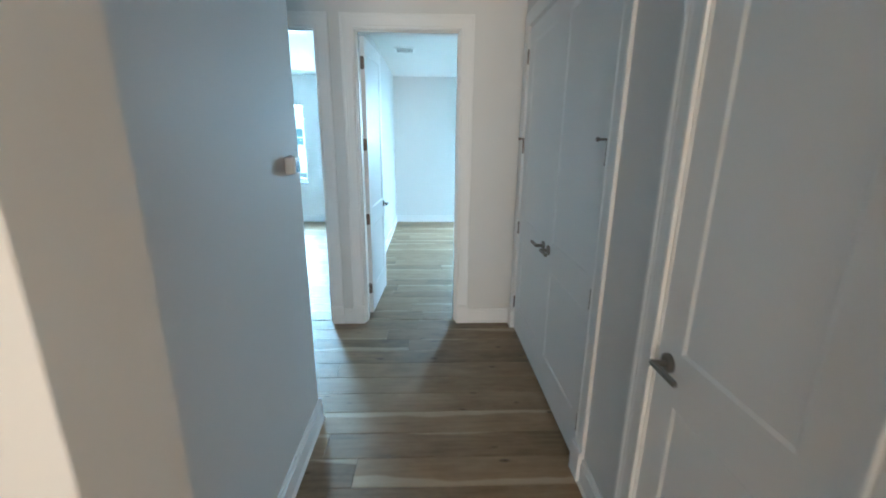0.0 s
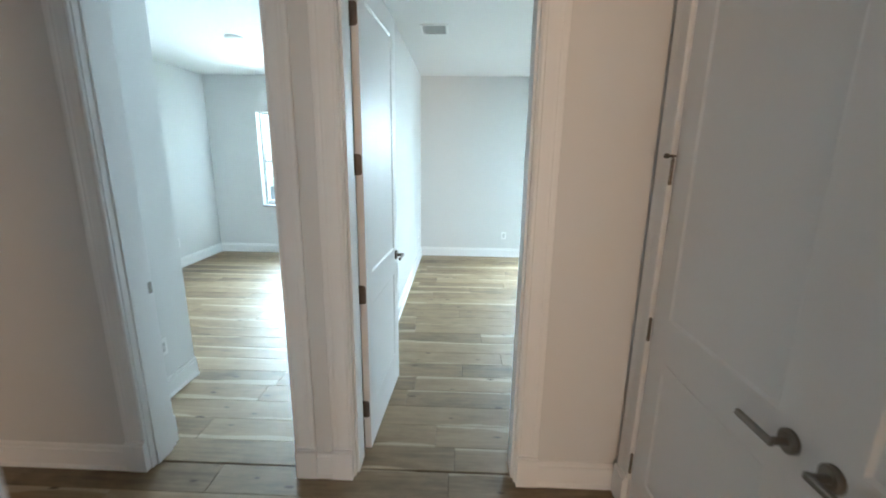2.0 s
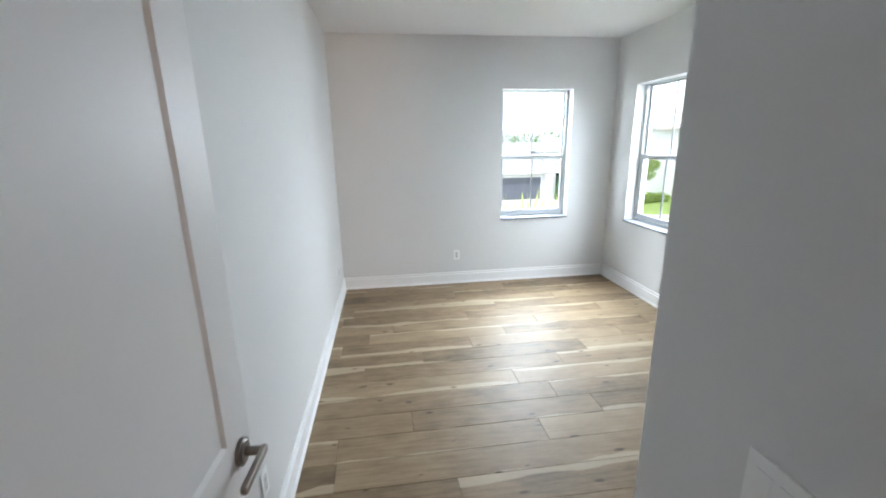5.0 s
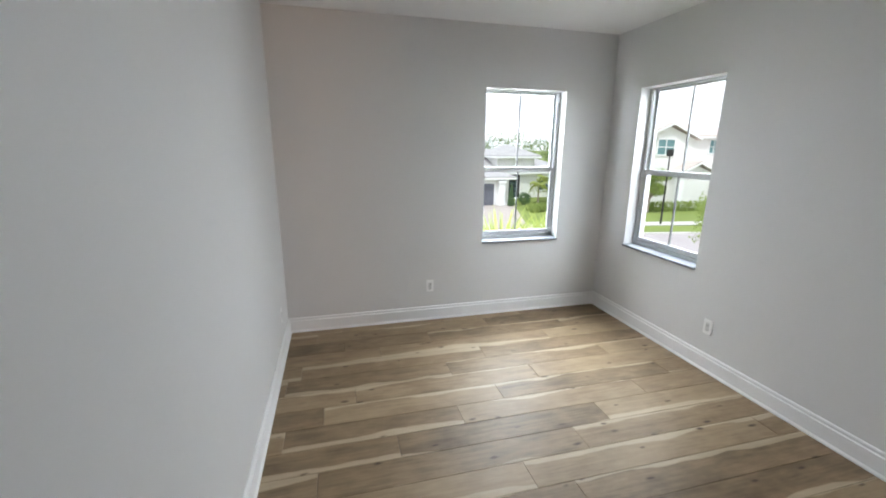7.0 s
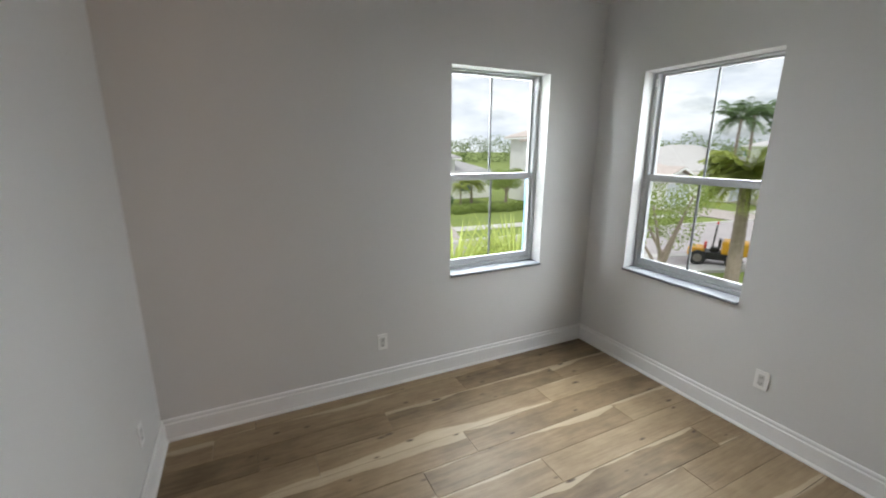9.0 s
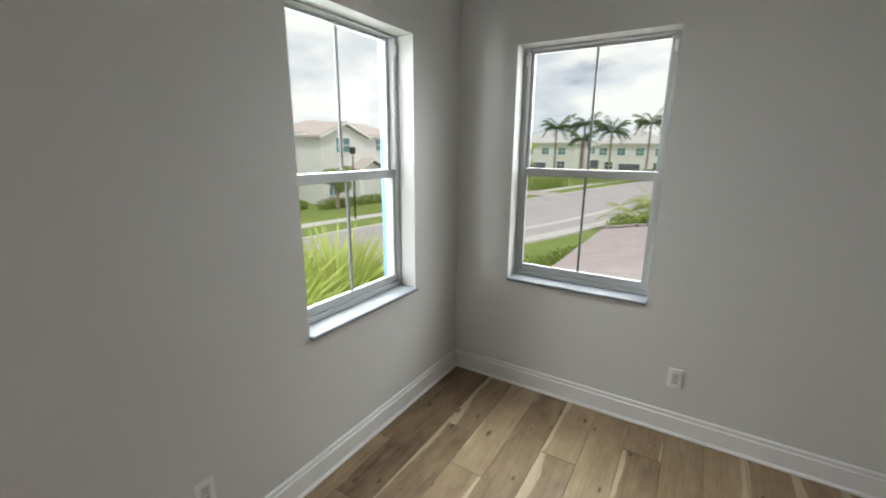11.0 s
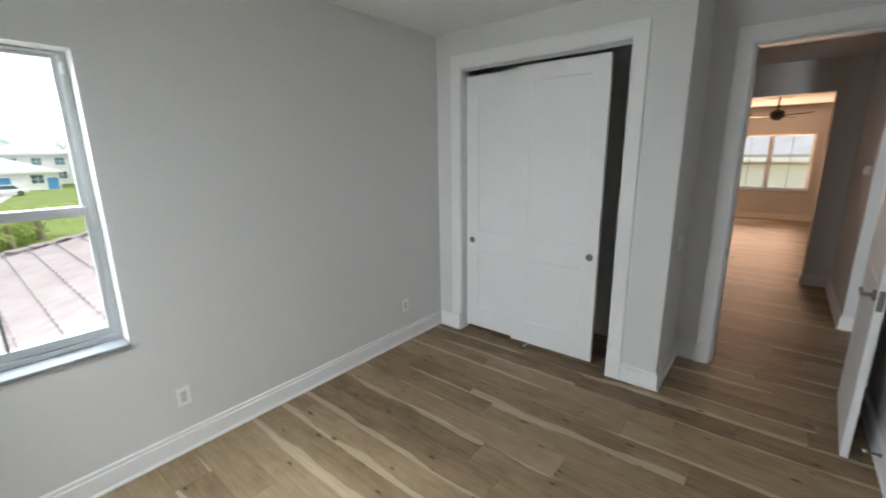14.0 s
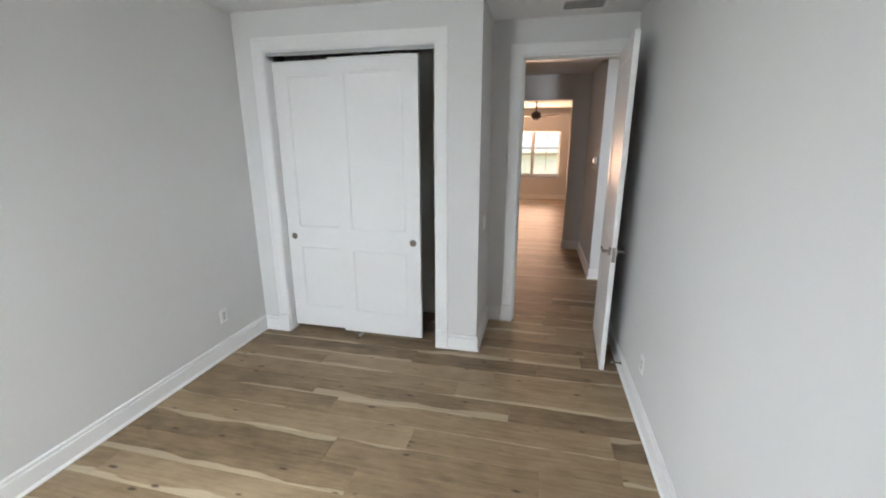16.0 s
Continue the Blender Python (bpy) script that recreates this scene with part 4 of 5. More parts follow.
bm = bmesh.new()
bmesh.ops.create_grid(bm, x_segments=60, y_segments=60, size=700)
for v in bm.verts:
    v.co += Vector((0, 0, GROUND - 0.04))
tagged(obj("ground", bm, M_GRASS), "bright green lawn reaching the distance", "ground", kind="structure")
NEAR = [(-80, 20.2), (5, 19.9), (12, 18.9), (17, 17.2), (24, 14.6), (30, 12.8), (60, 6.5), (130, -6)]
FAR = [(-80, 26.2), (5, 25.8), (12, 25.6), (18, 25.2), (26, 23.9), (34, 22.8), (62, 17.5), (132, 2)]
poly_sheet("road", NEAR, FAR, GROUND, M_ROAD, "pale grey street between lawns")


def offset(line, d):
    return [(x, y + d) for x, y in line]


for nm, line, d0, d1, z in (("kerb_1", FAR, 0.0, 0.3, GROUND + 0.08), ("kerb_2", NEAR, -1.0, 0.0, GROUND + 0.08)):
    poly_sheet(nm, offset(line, d0), offset(line, d1), z, M_CONC, "low concrete kerb along the street", 0.15)
poly_sheet("pavement_1", offset(FAR, 2.9), offset(FAR, 4.1), GROUND + 0.03, M_CONC, "pale concrete footpath")
poly_sheet("gutter", offset(NEAR, 1.8), offset(NEAR, 2.35), GROUND + 0.012, M_CONC, "pale concrete gutter strip in the street", 0.03)
poly_sheet("driveway", [(7.6, 25.9), (11.0, 25.9)], [(9.2, 39.0), (15.6, 39.0)], GROUND + 0.05, M_PAVER, "pale paver driveway")
for k, (x0, x1, y0, y1) in enumerate(((32.6, 37.4, 23.0, 30.6), (44, 48.5, 21, 30.6))):
    poly_sheet("driveway_%d" % (k + 1), [(x0, y0), (x1, y0)], [(x0, y1), (x1, y1)], GROUND + 0.05, M_PAVER, "pale paver driveway")


def hip_bm(x0, x1, y0, y1, z, pitch, over=0.5):
    bm = bmesh.new()
    x0, x1, y0, y1 = x0 - over, x1 + over, y0 - over, y1 + over
    w, d = x1 - x0, y1 - y0
    r = min(w, d) / 2
    top = z + r * pitch
    c = [bm.verts.new(p) for p in ((x0, y0, z), (x1, y0, z), (x1, y1, z), (x0, y1, z))]
    lo = [bm.verts.new(p) for p in ((x0, y0, z - 0.22), (x1, y0, z - 0.22), (x1, y1, z - 0.22), (x0, y1, z - 0.22))]
    if w >= d:
        a, b = bm.verts.new((x0 + r, y0 + r, top)), bm.verts.new((x1 - r, y0 + r, top))
        fs = ((c[0], c[1], b, a), (c[1], c[2], b), (c[2], c[3], a, b), (c[3], c[0], a))
    else:
        a, b = bm.verts.new((x0 + r, y0 + r, top)), bm.verts.new((x0 + r, y1 - r, top))
        fs = ((c[0], c[1], a), (c[1], c[2], b, a), (c[2], c[3], b), (c[3], c[0], a, b))
    for f in fs:
        bm.faces.new(f)
    for i in range(4):
        bm.faces.new((c[i], c[(i + 1) % 4], lo[(i + 1) % 4], lo[i]))
    bm.faces.new(lo)
    return bm


def gable_bm(x0, x1, y0, y1, z, rise, over=0.4):
    """A gable roof whose ridge runs along y, with a solid eave edge."""
    x0, x1, y0 = x0 - over, x1 + over, y0 - over
    xm, d = (x0 + x1) / 2, 0.2
    bm = bmesh.new()
    ends = [[bm.verts.new((x, y, q)) for x, q in ((x0, z), (xm, z + rise), (x1, z), (x1, z - d), (xm, z + rise - d), (x0, z - d))] for y in (y0, y1)]
    for i in range(6):
        j = (i + 1) % 6
        bm.faces.new((ends[0][i], ends[0][j], ends[1][j], ends[1][i]))
    for e in ends:
        bm.faces.new((e[0], e[1], e[4], e[5]))
        bm.faces.new((e[1], e[2], e[3], e[4]))
    return bm


def gable_end(x0, x1, y0, y1, z, rise):
    """The triangular wall under a gable roof."""
    bm = bmesh.new()
    ends = [[bm.verts.new((x, y, q)) for x, q in ((x0, z), (x1, z), ((x0 + x1) / 2, z + rise))] for y in (y0, y1)]
    for i in range(3):
        j = (i + 1) % 3
        bm.faces.new((ends[0][i], ends[0][j], ends[1][j], ends[1][i]))
    bm.faces.new(ends[0])
    bm.faces.new(ends[1])
    return bm


def house(label, blocks, openings, wall_mat, roof_mat, gables=(), columns=()):
    """blocks: (x0, x1, y0, y1, z0, eave, pitch); openings: (kind, face, u0, u1, z0, z1, plane), face 's' (looks south) or 'w' (looks west)."""
    e = empty("house", pose(blocks[0][0], blocks[0][2], GROUND))
    tagged(e, label, "house")
    inv = e.matrix_world.inverted()
    made = []

    def put(name, bm, mat, parent, lab=""):
        o = part(name, bm, mat, parent, lab)
        o.data.transform(inv)
        return o

    for x0, x1, y0, y1, z0, eave, pitch in blocks:
        put("wall", box(x0, x1, y0, y1, z0, eave), wall_mat, e)
        made.append(put("roof", hip_bm(x0, x1, y0, y1, eave + 0.2, pitch), roof_mat, e))
        put("fascia", box(x0 - 0.53, x1 + 0.53, y0 - 0.53, y1 + 0.53, eave - 0.06, eave + 0.10), M_TRIM, e)
    for x0, x1, y0, y1, eave, rise in gables:
        put("wall", box(x0, x1, y0, y1, GROUND, eave), wall_mat, e)
        put("gable_wall", gable_end(x0 + 0.01, x1 - 0.01, y0, y1, eave, rise * (x1 - x0) / (x1 - x0 + 0.8) - 0.12), wall_mat, e)
        put("roof", gable_bm(x0, x1, y0, y1, eave + 0.1, rise), roof_mat, e)
        put("fascia", gable_bm(x0, x1, y0 - 0.06, y0 - 0.45, eave + 0.04, rise), M_TRIM, e)
    for x, y, r, z1 in columns:
        bm = bmesh.new()
        add_box(bm, x - r, x + r, y - r, y + r, GROUND, z1, bevel=0.03)
        add_box(bm, x - r * 1.35, x + r * 1.35, y - r * 1.35, y + r * 1.35, GROUND, GROUND + 0.35, bevel=0.03)
        add_box(bm, x - r * 1.3, x + r * 1.3, y - r * 1.3, y + r * 1.3, z1 - 0.25, z1, bevel=0.03)
        put("column", bm, M_TRIM, e)
    for kind, face, u0, u1, z0, z1, p in openings:
        # arch has no hole: a dark panel paints the shade within the porch
        mat = {"garage": M_GARAGE, "blue": M_BLUEDOOR, "window": M_PANE, "door": M_DARK, "arch": M_DARK, "teal": M_TEAL, "pale": M_PALEDOOR}[kind]
        nm = {"garage": "garage_door", "blue": "garage_door", "window": "window", "door": "door", "arch": "porch_shade", "teal": "window", "pale": "garage_door"}[kind]

        def bx(ua, ub, d0, d1, za, zb):
            return box(ua, ub, p - d1, p - d0, za, zb) if face == "s" else box(p - d1, p - d0, ua, ub, za, zb)

        w = put(nm, bx(u0, u1, 0.0, 0.04, z0, z1), mat, e)
        bm = bmesh.new()
        b = 0.12
        for q in ((u0 - b, u1 + b, z1, z1 + b), (u0 - b, u1 + b, z0 - b, z0), (u0 - b, u0, z0, z1), (u1, u1 + b, z0, z1)):
            vs = (q[0], q[1], p - 0.10, p, q[2], q[3]) if face == "s" else (p - 0.10, p, q[0], q[1], q[2], q[3])
            add_box(bm, *vs)
        put("surround", bm, M_TRIM, w)
        if kind in ("window", "teal"):
            put("muntin", bx((u0 + u1) / 2 - 0.03, (u0 + u1) / 2 + 0.03, 0.04, 0.07, z0, z1), M_TRIM, w)
            put("muntin", bx(u0, u1, 0.041, 0.069, (z0 + z1) / 2 - 0.03, (z0 + z1) / 2 + 0.03), M_TRIM, w)
        if kind == "door":
            for q in range(8):
                a, c = u0 + (u1 - u0) * (0.14 + 0.4 * (q % 2)), z0 + (z1 - z0) * (0.07 + 0.23 * (q // 2))
                put("door_pane", bx(a, a + (u1 - u0) * 0.32, 0.04, 0.05, c, c + (z1 - z0) * 0.17), M_PANE, w)
        if kind in ("garage", "blue", "pale"):
            for k in range(1, 4):
                zz = z0 + (z1 - z0) * k / 4
                put("panel_rib", bx(u0, u1, 0.04, 0.055, zz - 0.02, zz + 0.02), mat, w)
    return e


G = GROUND
house("white one-storey house with grey tile hip roof and slate garage door",
      [(3.0, 24.3, 44.0, 55.0, G, -0.85, 0.36), (8.4, 15.0, 39.0, 45.0, G, -1.0, 0.32), (15.8, 19.9, 43.9, 49.0, -0.5, 0.72, 0.42)],
      [("garage", "s", 9.4, 13.6, G + 0.05, -1.42, 39.0), ("door", "s", 17.1, 18.4, G + 0.05, -1.0, 44.0), ("window", "s", 20.6, 21.8, -2.6, -1.3, 44.0)], M_STUCCO, M_TILE_GREY,
      columns=[(9.0, 38.85, 0.28, -1.15), (14.25, 38.85, 0.3, -1.15)])
house("white two-storey house with pinkish tile roof, front gables and teal windows",
      [(25.6, 38.5, 37.5, 42.3, G, 2.75, 0.42), (32.6, 38.8, 30.5, 38.0, G, -0.75, 0.34), (28.0, 33.0, 36.4, 38.0, G, -0.2, 0.36)],
      [("teal", "s", 27.1, 28.8, 1.2, 2.45, 35.3), ("teal", "s", 31.7, 32.6, 1.3, 2.5, 37.5), ("teal", "s", 35.0, 36.0, 1.3, 2.5, 37.5), ("arch", "s", 31.2, 32.3, G + 0.1, -1.0, 36.4), ("teal", "s", 26.0, 27.0, -2.6, -1.0, 35.3),
       ("pale", "s", 33.9, 37.1, G + 0.05, -1.25, 30.1), ("teal", "w", 32.4, 33.6, -2.5, -1.3, 32.6)], M_STUCCO, M_TILE_TAN,
      gables=[(25.4, 31.0, 35.3, 40.0, 2.55, 1.3), (28.8, 32.3, 34.2, 37.0, -0.35, 0.95), (33.6, 37.4, 30.1, 33.5, -0.75, 0.95)], columns=[(28.6, 33.9, 0.25, -0.5), (32.4, 33.9, 0.25, -0.5)])
house("pale one-storey house with a large light grey tile hip roof",
      [(40.5, 58.0, 33.0, 46.0, G, -0.5, 0.38), (43.5, 49.0, 30.5, 34.0, G, -0.7, 0.38)],
      [("pale", "s", 44.2, 48.3, G + 0.05, -1.2, 30.5), ("teal", "s", 51.0, 53.0, -2.6, -1.2, 33.0), ("teal", "s", 54.6, 56.0, -2.6, -1.2, 33.0), ("teal", "w", 36.0, 37.6, -2.5, -1.2, 40.5)], M_STUCCO, M_TILE_PALE_HAZE)
# far roofs take the lightened tile, with haze put into the colour
FAR_ROW = ((88, 30, 2.8), (92, 12, 2.7), (97, -6, -0.5), (99, -24, 2.6), (104, 48, 2.6), (114, 6, 2.6), (116, -12, 2.6), (120, 24, 2.6), (118, -32, 2.7))
for k, (x, y, eave) in enumerate(FAR_ROW):
    ops = [("window", "w", y + 2, y + 3.6, -2.3, -0.9, x), ("blue" if k == 2 else "garage", "w", y + 6, y + 10, G, -1.2, x), ("window", "w", y + 11.2, y + 12.8, -2.3, -0.9, x)]
    if eave > 0:
        ops += [("teal", "w", y + 2 + 3.5 * j, y + 3.5 + 3.5 * j, 0.5, 1.9, x) for j in range(4)]
    else:
        ops += [("blue", "w", y + 0.2, y + 1.7, G, -1.4, x)]
    house("far pale stucco house with a hip roof" if eave > 0 else "far one-storey house with blue garage doors", [(x, x + 13, y, y + 14, G, eave, 0.36)], ops, M_STUCCO, M_TILE_PALE_HAZE)
# house behind the loft window
house("white two-storey house with a grey tile roof across the street",
      [(-26, -6, 36, 48, G, 3.0, 0.42), (-15.5, -7.5, 33.5, 36, G, -0.5, 0.42)],
      [("window", "s", -18.6, -17.2, 0.9, 2.3, 36), ("window", "s", -14.4, -13.2, 0.9, 2.3, 36), ("window", "s", -11.6, -10.4, 0.9, 2.3, 36), ("window", "s", -8.8, -7.8, 0.9, 2.3, 36),
       ("garage", "s", -14.6, -9.0, G, G + 2.3, 33.5), ("window", "s", -18.4, -16.8, G + 0.5, G + 2.4, 36)], M_STUCCO, M_TILE_GREY)
house("neighbouring white house with grey tile roof close behind the loft",
      [(-8.0, 9.0, -24.0, -12.5, G, 1.3, 0.4)], [], M_STUCCO, M_TILE_GREY)

# the lower tiled hip roof below the east window
e = empty("lower_roof", pose(XE + 0.22, 9.5, -0.9))
tagged(e, "pinkish barrel-tile hip roof just below the window", "roof")
PITCH, EAVE_Y, END_X, DEPTH = 0.32, 9.5, 13.9, 5.2


def tile_slope(u_len, depth, hip_a, hip_b, pitch):
    """Tiles on a slope: u along the eave, v up the slope in plan; hips cut the ends by 45 degrees."""
    bm = bmesh.new()
    course, col, per = 0.34, 0.26, 6
    rows_n = int(depth / course)
    for r in range(rows_n):
        v0, v1 = r * course, (r + 1) * course + 0.05
        lo = v0 * hip_a
        hi = u_len - v0 * hip_b
        n_u = max(2, int((hi - lo) / col * per))
        prev = None
        for k in range(n_u + 1):
            u = lo + (hi - lo) * k / n_u
            ph = (u / col) % 1.0
            bumpz = 0.042 * max(0.0, math.sin(math.pi * min(1, ph / 0.62))) if ph < 0.62 else 0.0
            a = bm.verts.new((u, v0, v0 * pitch + 0.045 + bumpz))
            b = bm.verts.new((u, v1, v1 * pitch + 0.010 + bumpz * 0.9))
            c = bm.verts.new((u, v0, v0 * pitch + 0.005 + bumpz * 0.5))
            if prev:
                bm.faces.new((prev[0], a, b, prev[1]))
                bm.faces.new((prev[2], c, a, prev[0]))
            prev = (a, b, c)
    return bm


L = END_X - XE - 0.22
bm = tile_slope(L, DEPTH, 0, 1, PITCH)
for v in bm.verts:
    v.co.y = -v.co.y
part("north_slope", bm, M_TILE, e)
bm = tile_slope(10.4, DEPTH, 1, 1, PITCH)
for v in bm.verts:
    u, w = v.co.x, v.co.y
    v.co.x, v.co.y = L - w, -u
part("east_slope", bm, M_TILE, e)
bm = bmesh.new()
for k in range(15):
    a, b = k * 0.345, k * 0.345 + 0.40
    add_cyl(bm, (L - a, -a, a * PITCH + 0.05), (L - b, -b, b * PITCH + 0.035), 0.075, 0.06, seg=12)
part("hip_cap", bm, M_TILE, e)
part("fascia", box(0, L - 0.02, -0.04, -0.005, -0.2, 0.0), M_TRIM, e)
part("underlay", box(0.0, L - 0.3, -10.1, -0.3, -0.35, -0.12), M_STUCCO, e)
part("wall", box(0.0, L - 0.7, -9.7, -0.7, G + 0.9, -0.35), M_STUCCO, e)


# ---- plants ----


def frond_bm(bm, base, yaw, length, rise, droop, leaflets, width, blade=0.024):
    """One palm frond: a curved midrib with narrow leaflets in pairs."""
    base = Vector(base)
    d = Vector((math.cos(yaw), math.sin(yaw), 0))
    side = Vector((-d.y, d.x, 0))
    pts = []
    for k in range(8):
        s = k / 7
        pts.append(base + d * (length * s * (1 - 0.18 * s)) + Vector((0, 0, rise * s - droop * s * s)))
    for a, b in zip(pts, pts[1:]):
        w = 0.018
        f = [bm.verts.new(p) for p in (a - side * w, a + side * w, b + side * w * 0.7, b - side * w * 0.7)]
        bm.faces.new(f)
    for k in range(leaflets):
        s = 0.14 + 0.86 * k / (leaflets - 1)
        i = min(6, int(s * 7))
        p = pts[i].lerp(pts[i + 1], s * 7 - i)
        ln = width * (0.55 + 0.9 * s * (1.15 - s)) * random.uniform(0.8, 1.15)
        for sg in (-1, 1):
            tip = p + side * sg * ln * 0.8 + d * ln * 0.55 + Vector((0, 0, -ln * random.uniform(0.12, 0.5)))
            w = blade
            q = [bm.verts.new(c) for c in (p - d * w, p + d * w, p.lerp(tip, 0.6) + d * w * 0.9, tip, p.lerp(tip, 0.6) - d * w * 0.9)]
            bm.faces.new(q)


def palm(name, x, y, height, fronds, length, label, mat, rise=1.2, droop=2.2, leaflets=16, trunk_r=0.16, width=0.6, z0=GROUND, blade=0.024):
    e = empty(name, pose(x, y, z0))
    tagged(e, label, "palm tree")
    if height > 0.3:
        bm = bmesh.new()
        lean = random.uniform(-0.05, 0.05)
        k_n = max(4, int(height / 0.35))
        for k in range(k_n):
            a, b = k / k_n, (k + 1) / k_n
            add_cyl(bm, (lean * height * a * a, 0, height * a - 0.05), (lean * height * b * b, 0, height * b + 0.02), trunk_r * (1.15 - 0.3 * a), trunk_r * (1.05 - 0.3 * a), seg=10)
        part("trunk", bm, M_BARK, e)
    bm = bmesh.new()
    for k in range(fronds):
        up = random.uniform(0.15, 1.25)
        frond_bm(bm, (random.uniform(-0.05, 0.05), random.uniform(-0.05, 0.05), height), k * 2.39996 + random.uniform(-0.25, 0.25), length * random.uniform(0.8, 1.1), rise * up, droop * random.uniform(0.6, 1.1), leaflets, width, blade)
    part("crown", bm, mat, e)
    return e




def spiky_palm(x, y, z, height, blades, reach, label):
    """A young palm seen from above: stiff narrow leaf blades that fan out and up from a few stalks."""
    e = empty("palm", pose(x, y, GROUND))
    tagged(e, label, "palm tree")
    bm = bmesh.new()
    add_cyl(bm, (0, 0, 0), (0, 0, z - GROUND), 0.2, 0.14, seg=12)
    part("trunk", bm, M_BARK, e)
    bm = bmesh.new()
    for k in range(blades // 16):
        yaw, lean = k * 2.39996, random.uniform(0.1, 0.6)
        stalk = Vector((math.cos(yaw) * reach * lean * 0.5, math.sin(yaw) * reach * lean * 0.5, z - GROUND + height * random.uniform(0.15, 0.5)))
        foot = Vector((0, 0, z - GROUND))
        side = Vector((-math.sin(yaw), math.cos(yaw), 0)) * 0.012
        bm.faces.new([bm.verts.new(c) for c in (foot - side, foot + side, stalk + side, stalk - side)])
        out = Vector((math.cos(yaw), math.sin(yaw), 0))
        across = Vector((-out.y, out.x, 0))
        up = (out * lean + Vector((0, 0, 1.0))).normalized()
        for j in range(16):
            a = radians(-75 + 150 * j / 15 + random.uniform(-4, 4))
            d = (up * math.cos(a) + across * math.sin(a)).normalized()
            ln = height * random.uniform(0.5, 0.75) * (0.75 + 0.25 * math.cos(a))
            tip = stalk + d * ln + out * 0.10 * ln - Vector((0, 0, 0.16 * ln * abs(math.sin(a))))
            mid = stalk + d * ln * 0.55
            w = across * math.cos(a) * 0.021 - up * math.sin(a) * 0.021
            bm.faces.new([bm.verts.new(c) for c in (stalk - w * 0.4, mid - w, tip, mid + w, stalk + w * 0.4)])
    part("crown", bm, M_LEAF_LIGHT, e)
    return e


for px, py, pz, ph in ((2.25, 10.3, -0.75, 1.45), (3.3, 10.45, -0.8, 1.45), (1.35, 10.6, -1.0, 1.45)):
    spiky_palm(px, py, pz, ph, 480, 1.0, "spiky yellow-green young palm rising under the window")
palm("palm", 17.3, 14.9, 4.0, 130, 1.7, "cabbage palm with a dense drooping crown", M_LEAF_LIGHT, rise=2.0, droop=1.5, leaflets=24, width=0.7, trunk_r=0.24, blade=0.045)
for x, y, hh in ((71.5, 29.0, 9.4), (73.0, 24.7, 9.8), (74.0, 20.6, 8.8), (74.8, 15.0, 10.0), (75.0, 11.1, 9.2), (60, 33, 8.8), (57, 36, 10.2), (52, 35, 9.6), (66, 35, 9.0), (79, 26.5, 7.6)):
    palm("palm", x, y, hh - 0.9, 30, 3.1, "tall slender street palm with arching fronds", M_LEAF, rise=3.2, droop=2.3, leaflets=22, width=1.05, trunk_r=0.17, blade=0.075)
for x, y, hh in ((29.5, 9.3, 1.4), (31.5, 7.6, 1.2), (34, 5.6, 1.5), (27.6, 10.2, 0.9), (37, 4.0, 1.3), (33, 8.8, 1.0)):
    palm("palm", x, y, hh, 24, 2.4, "low bushy palm along the street verge", M_LEAF_LIGHT, rise=2.0, droop=1.6, leaflets=14, width=0.8, trunk_r=0.18)


def leaf_mass(name, label, spots, count, leaf, mat, kind="", category="hedge", trunk=None):
    """A mass of small leaves in overlapping uneven lumps (x, y, z, rx, ry, rz)."""
    bm = bmesh.new()
    total = sum(s[3] * s[4] for s in spots)
    for sx, sy, sz, rx, ry, rz in spots:
        for _ in range(int(count * rx * ry / total)):
            v = Vector((random.gauss(0, 1), random.gauss(0, 1), random.gauss(0, 1))).normalized() * random.uniform(0.55, 1.08)
            c = Vector((sx + v.x * rx, sy + v.y * ry, sz + v.z * rz))
            q = Euler((random.uniform(0, 6.3), random.uniform(0, 6.3), random.uniform(0, 6.3))).to_matrix()
            s = leaf * random.uniform(0.6, 1.3)
            bm.faces.new([bm.verts.new(c + q @ Vector(p)) for p in ((-s, 0, 0), (0, -s * 0.45, 0), (s, 0, 0), (0, s * 0.45, 0))])
    ob = obj(name, bm, mat)
    if kind:
        return tagged(ob, label, category, kind=kind)
    return tagged(ob, label, category)


def tree(x, y, h, spread, label, mat, count=6000, leaf=0.075):
    e = empty("tree", pose(x, y, GROUND))
    tagged(e, label, "tree")
    bm = bmesh.new()
    add_cyl(bm, (0, 0, 0), (0.1, 0, h * 0.5), 0.16, 0.09, seg=10)
    spots = []
    for k in range(7):
        a = k * 2.4
        tip = (math.cos(a) * spread * 0.6, math.sin(a) * spread * 0.6, h * (0.55 + 0.4 * random.random()))
        add_cyl(bm, (0.1, 0, h * (0.3 + 0.03 * k)), tip, 0.06, 0.02, seg=7)
        spots.append((*tip, spread * random.uniform(0.35, 0.6), spread * random.uniform(0.35, 0.6), h * 0.16))
    part("trunk", bm, M_BARK, e)
    c = leaf_mass("crown", "", spots, count, leaf, mat)
    for key in list(c.keys()):
        del c[key]
    c.parent = e
    return e


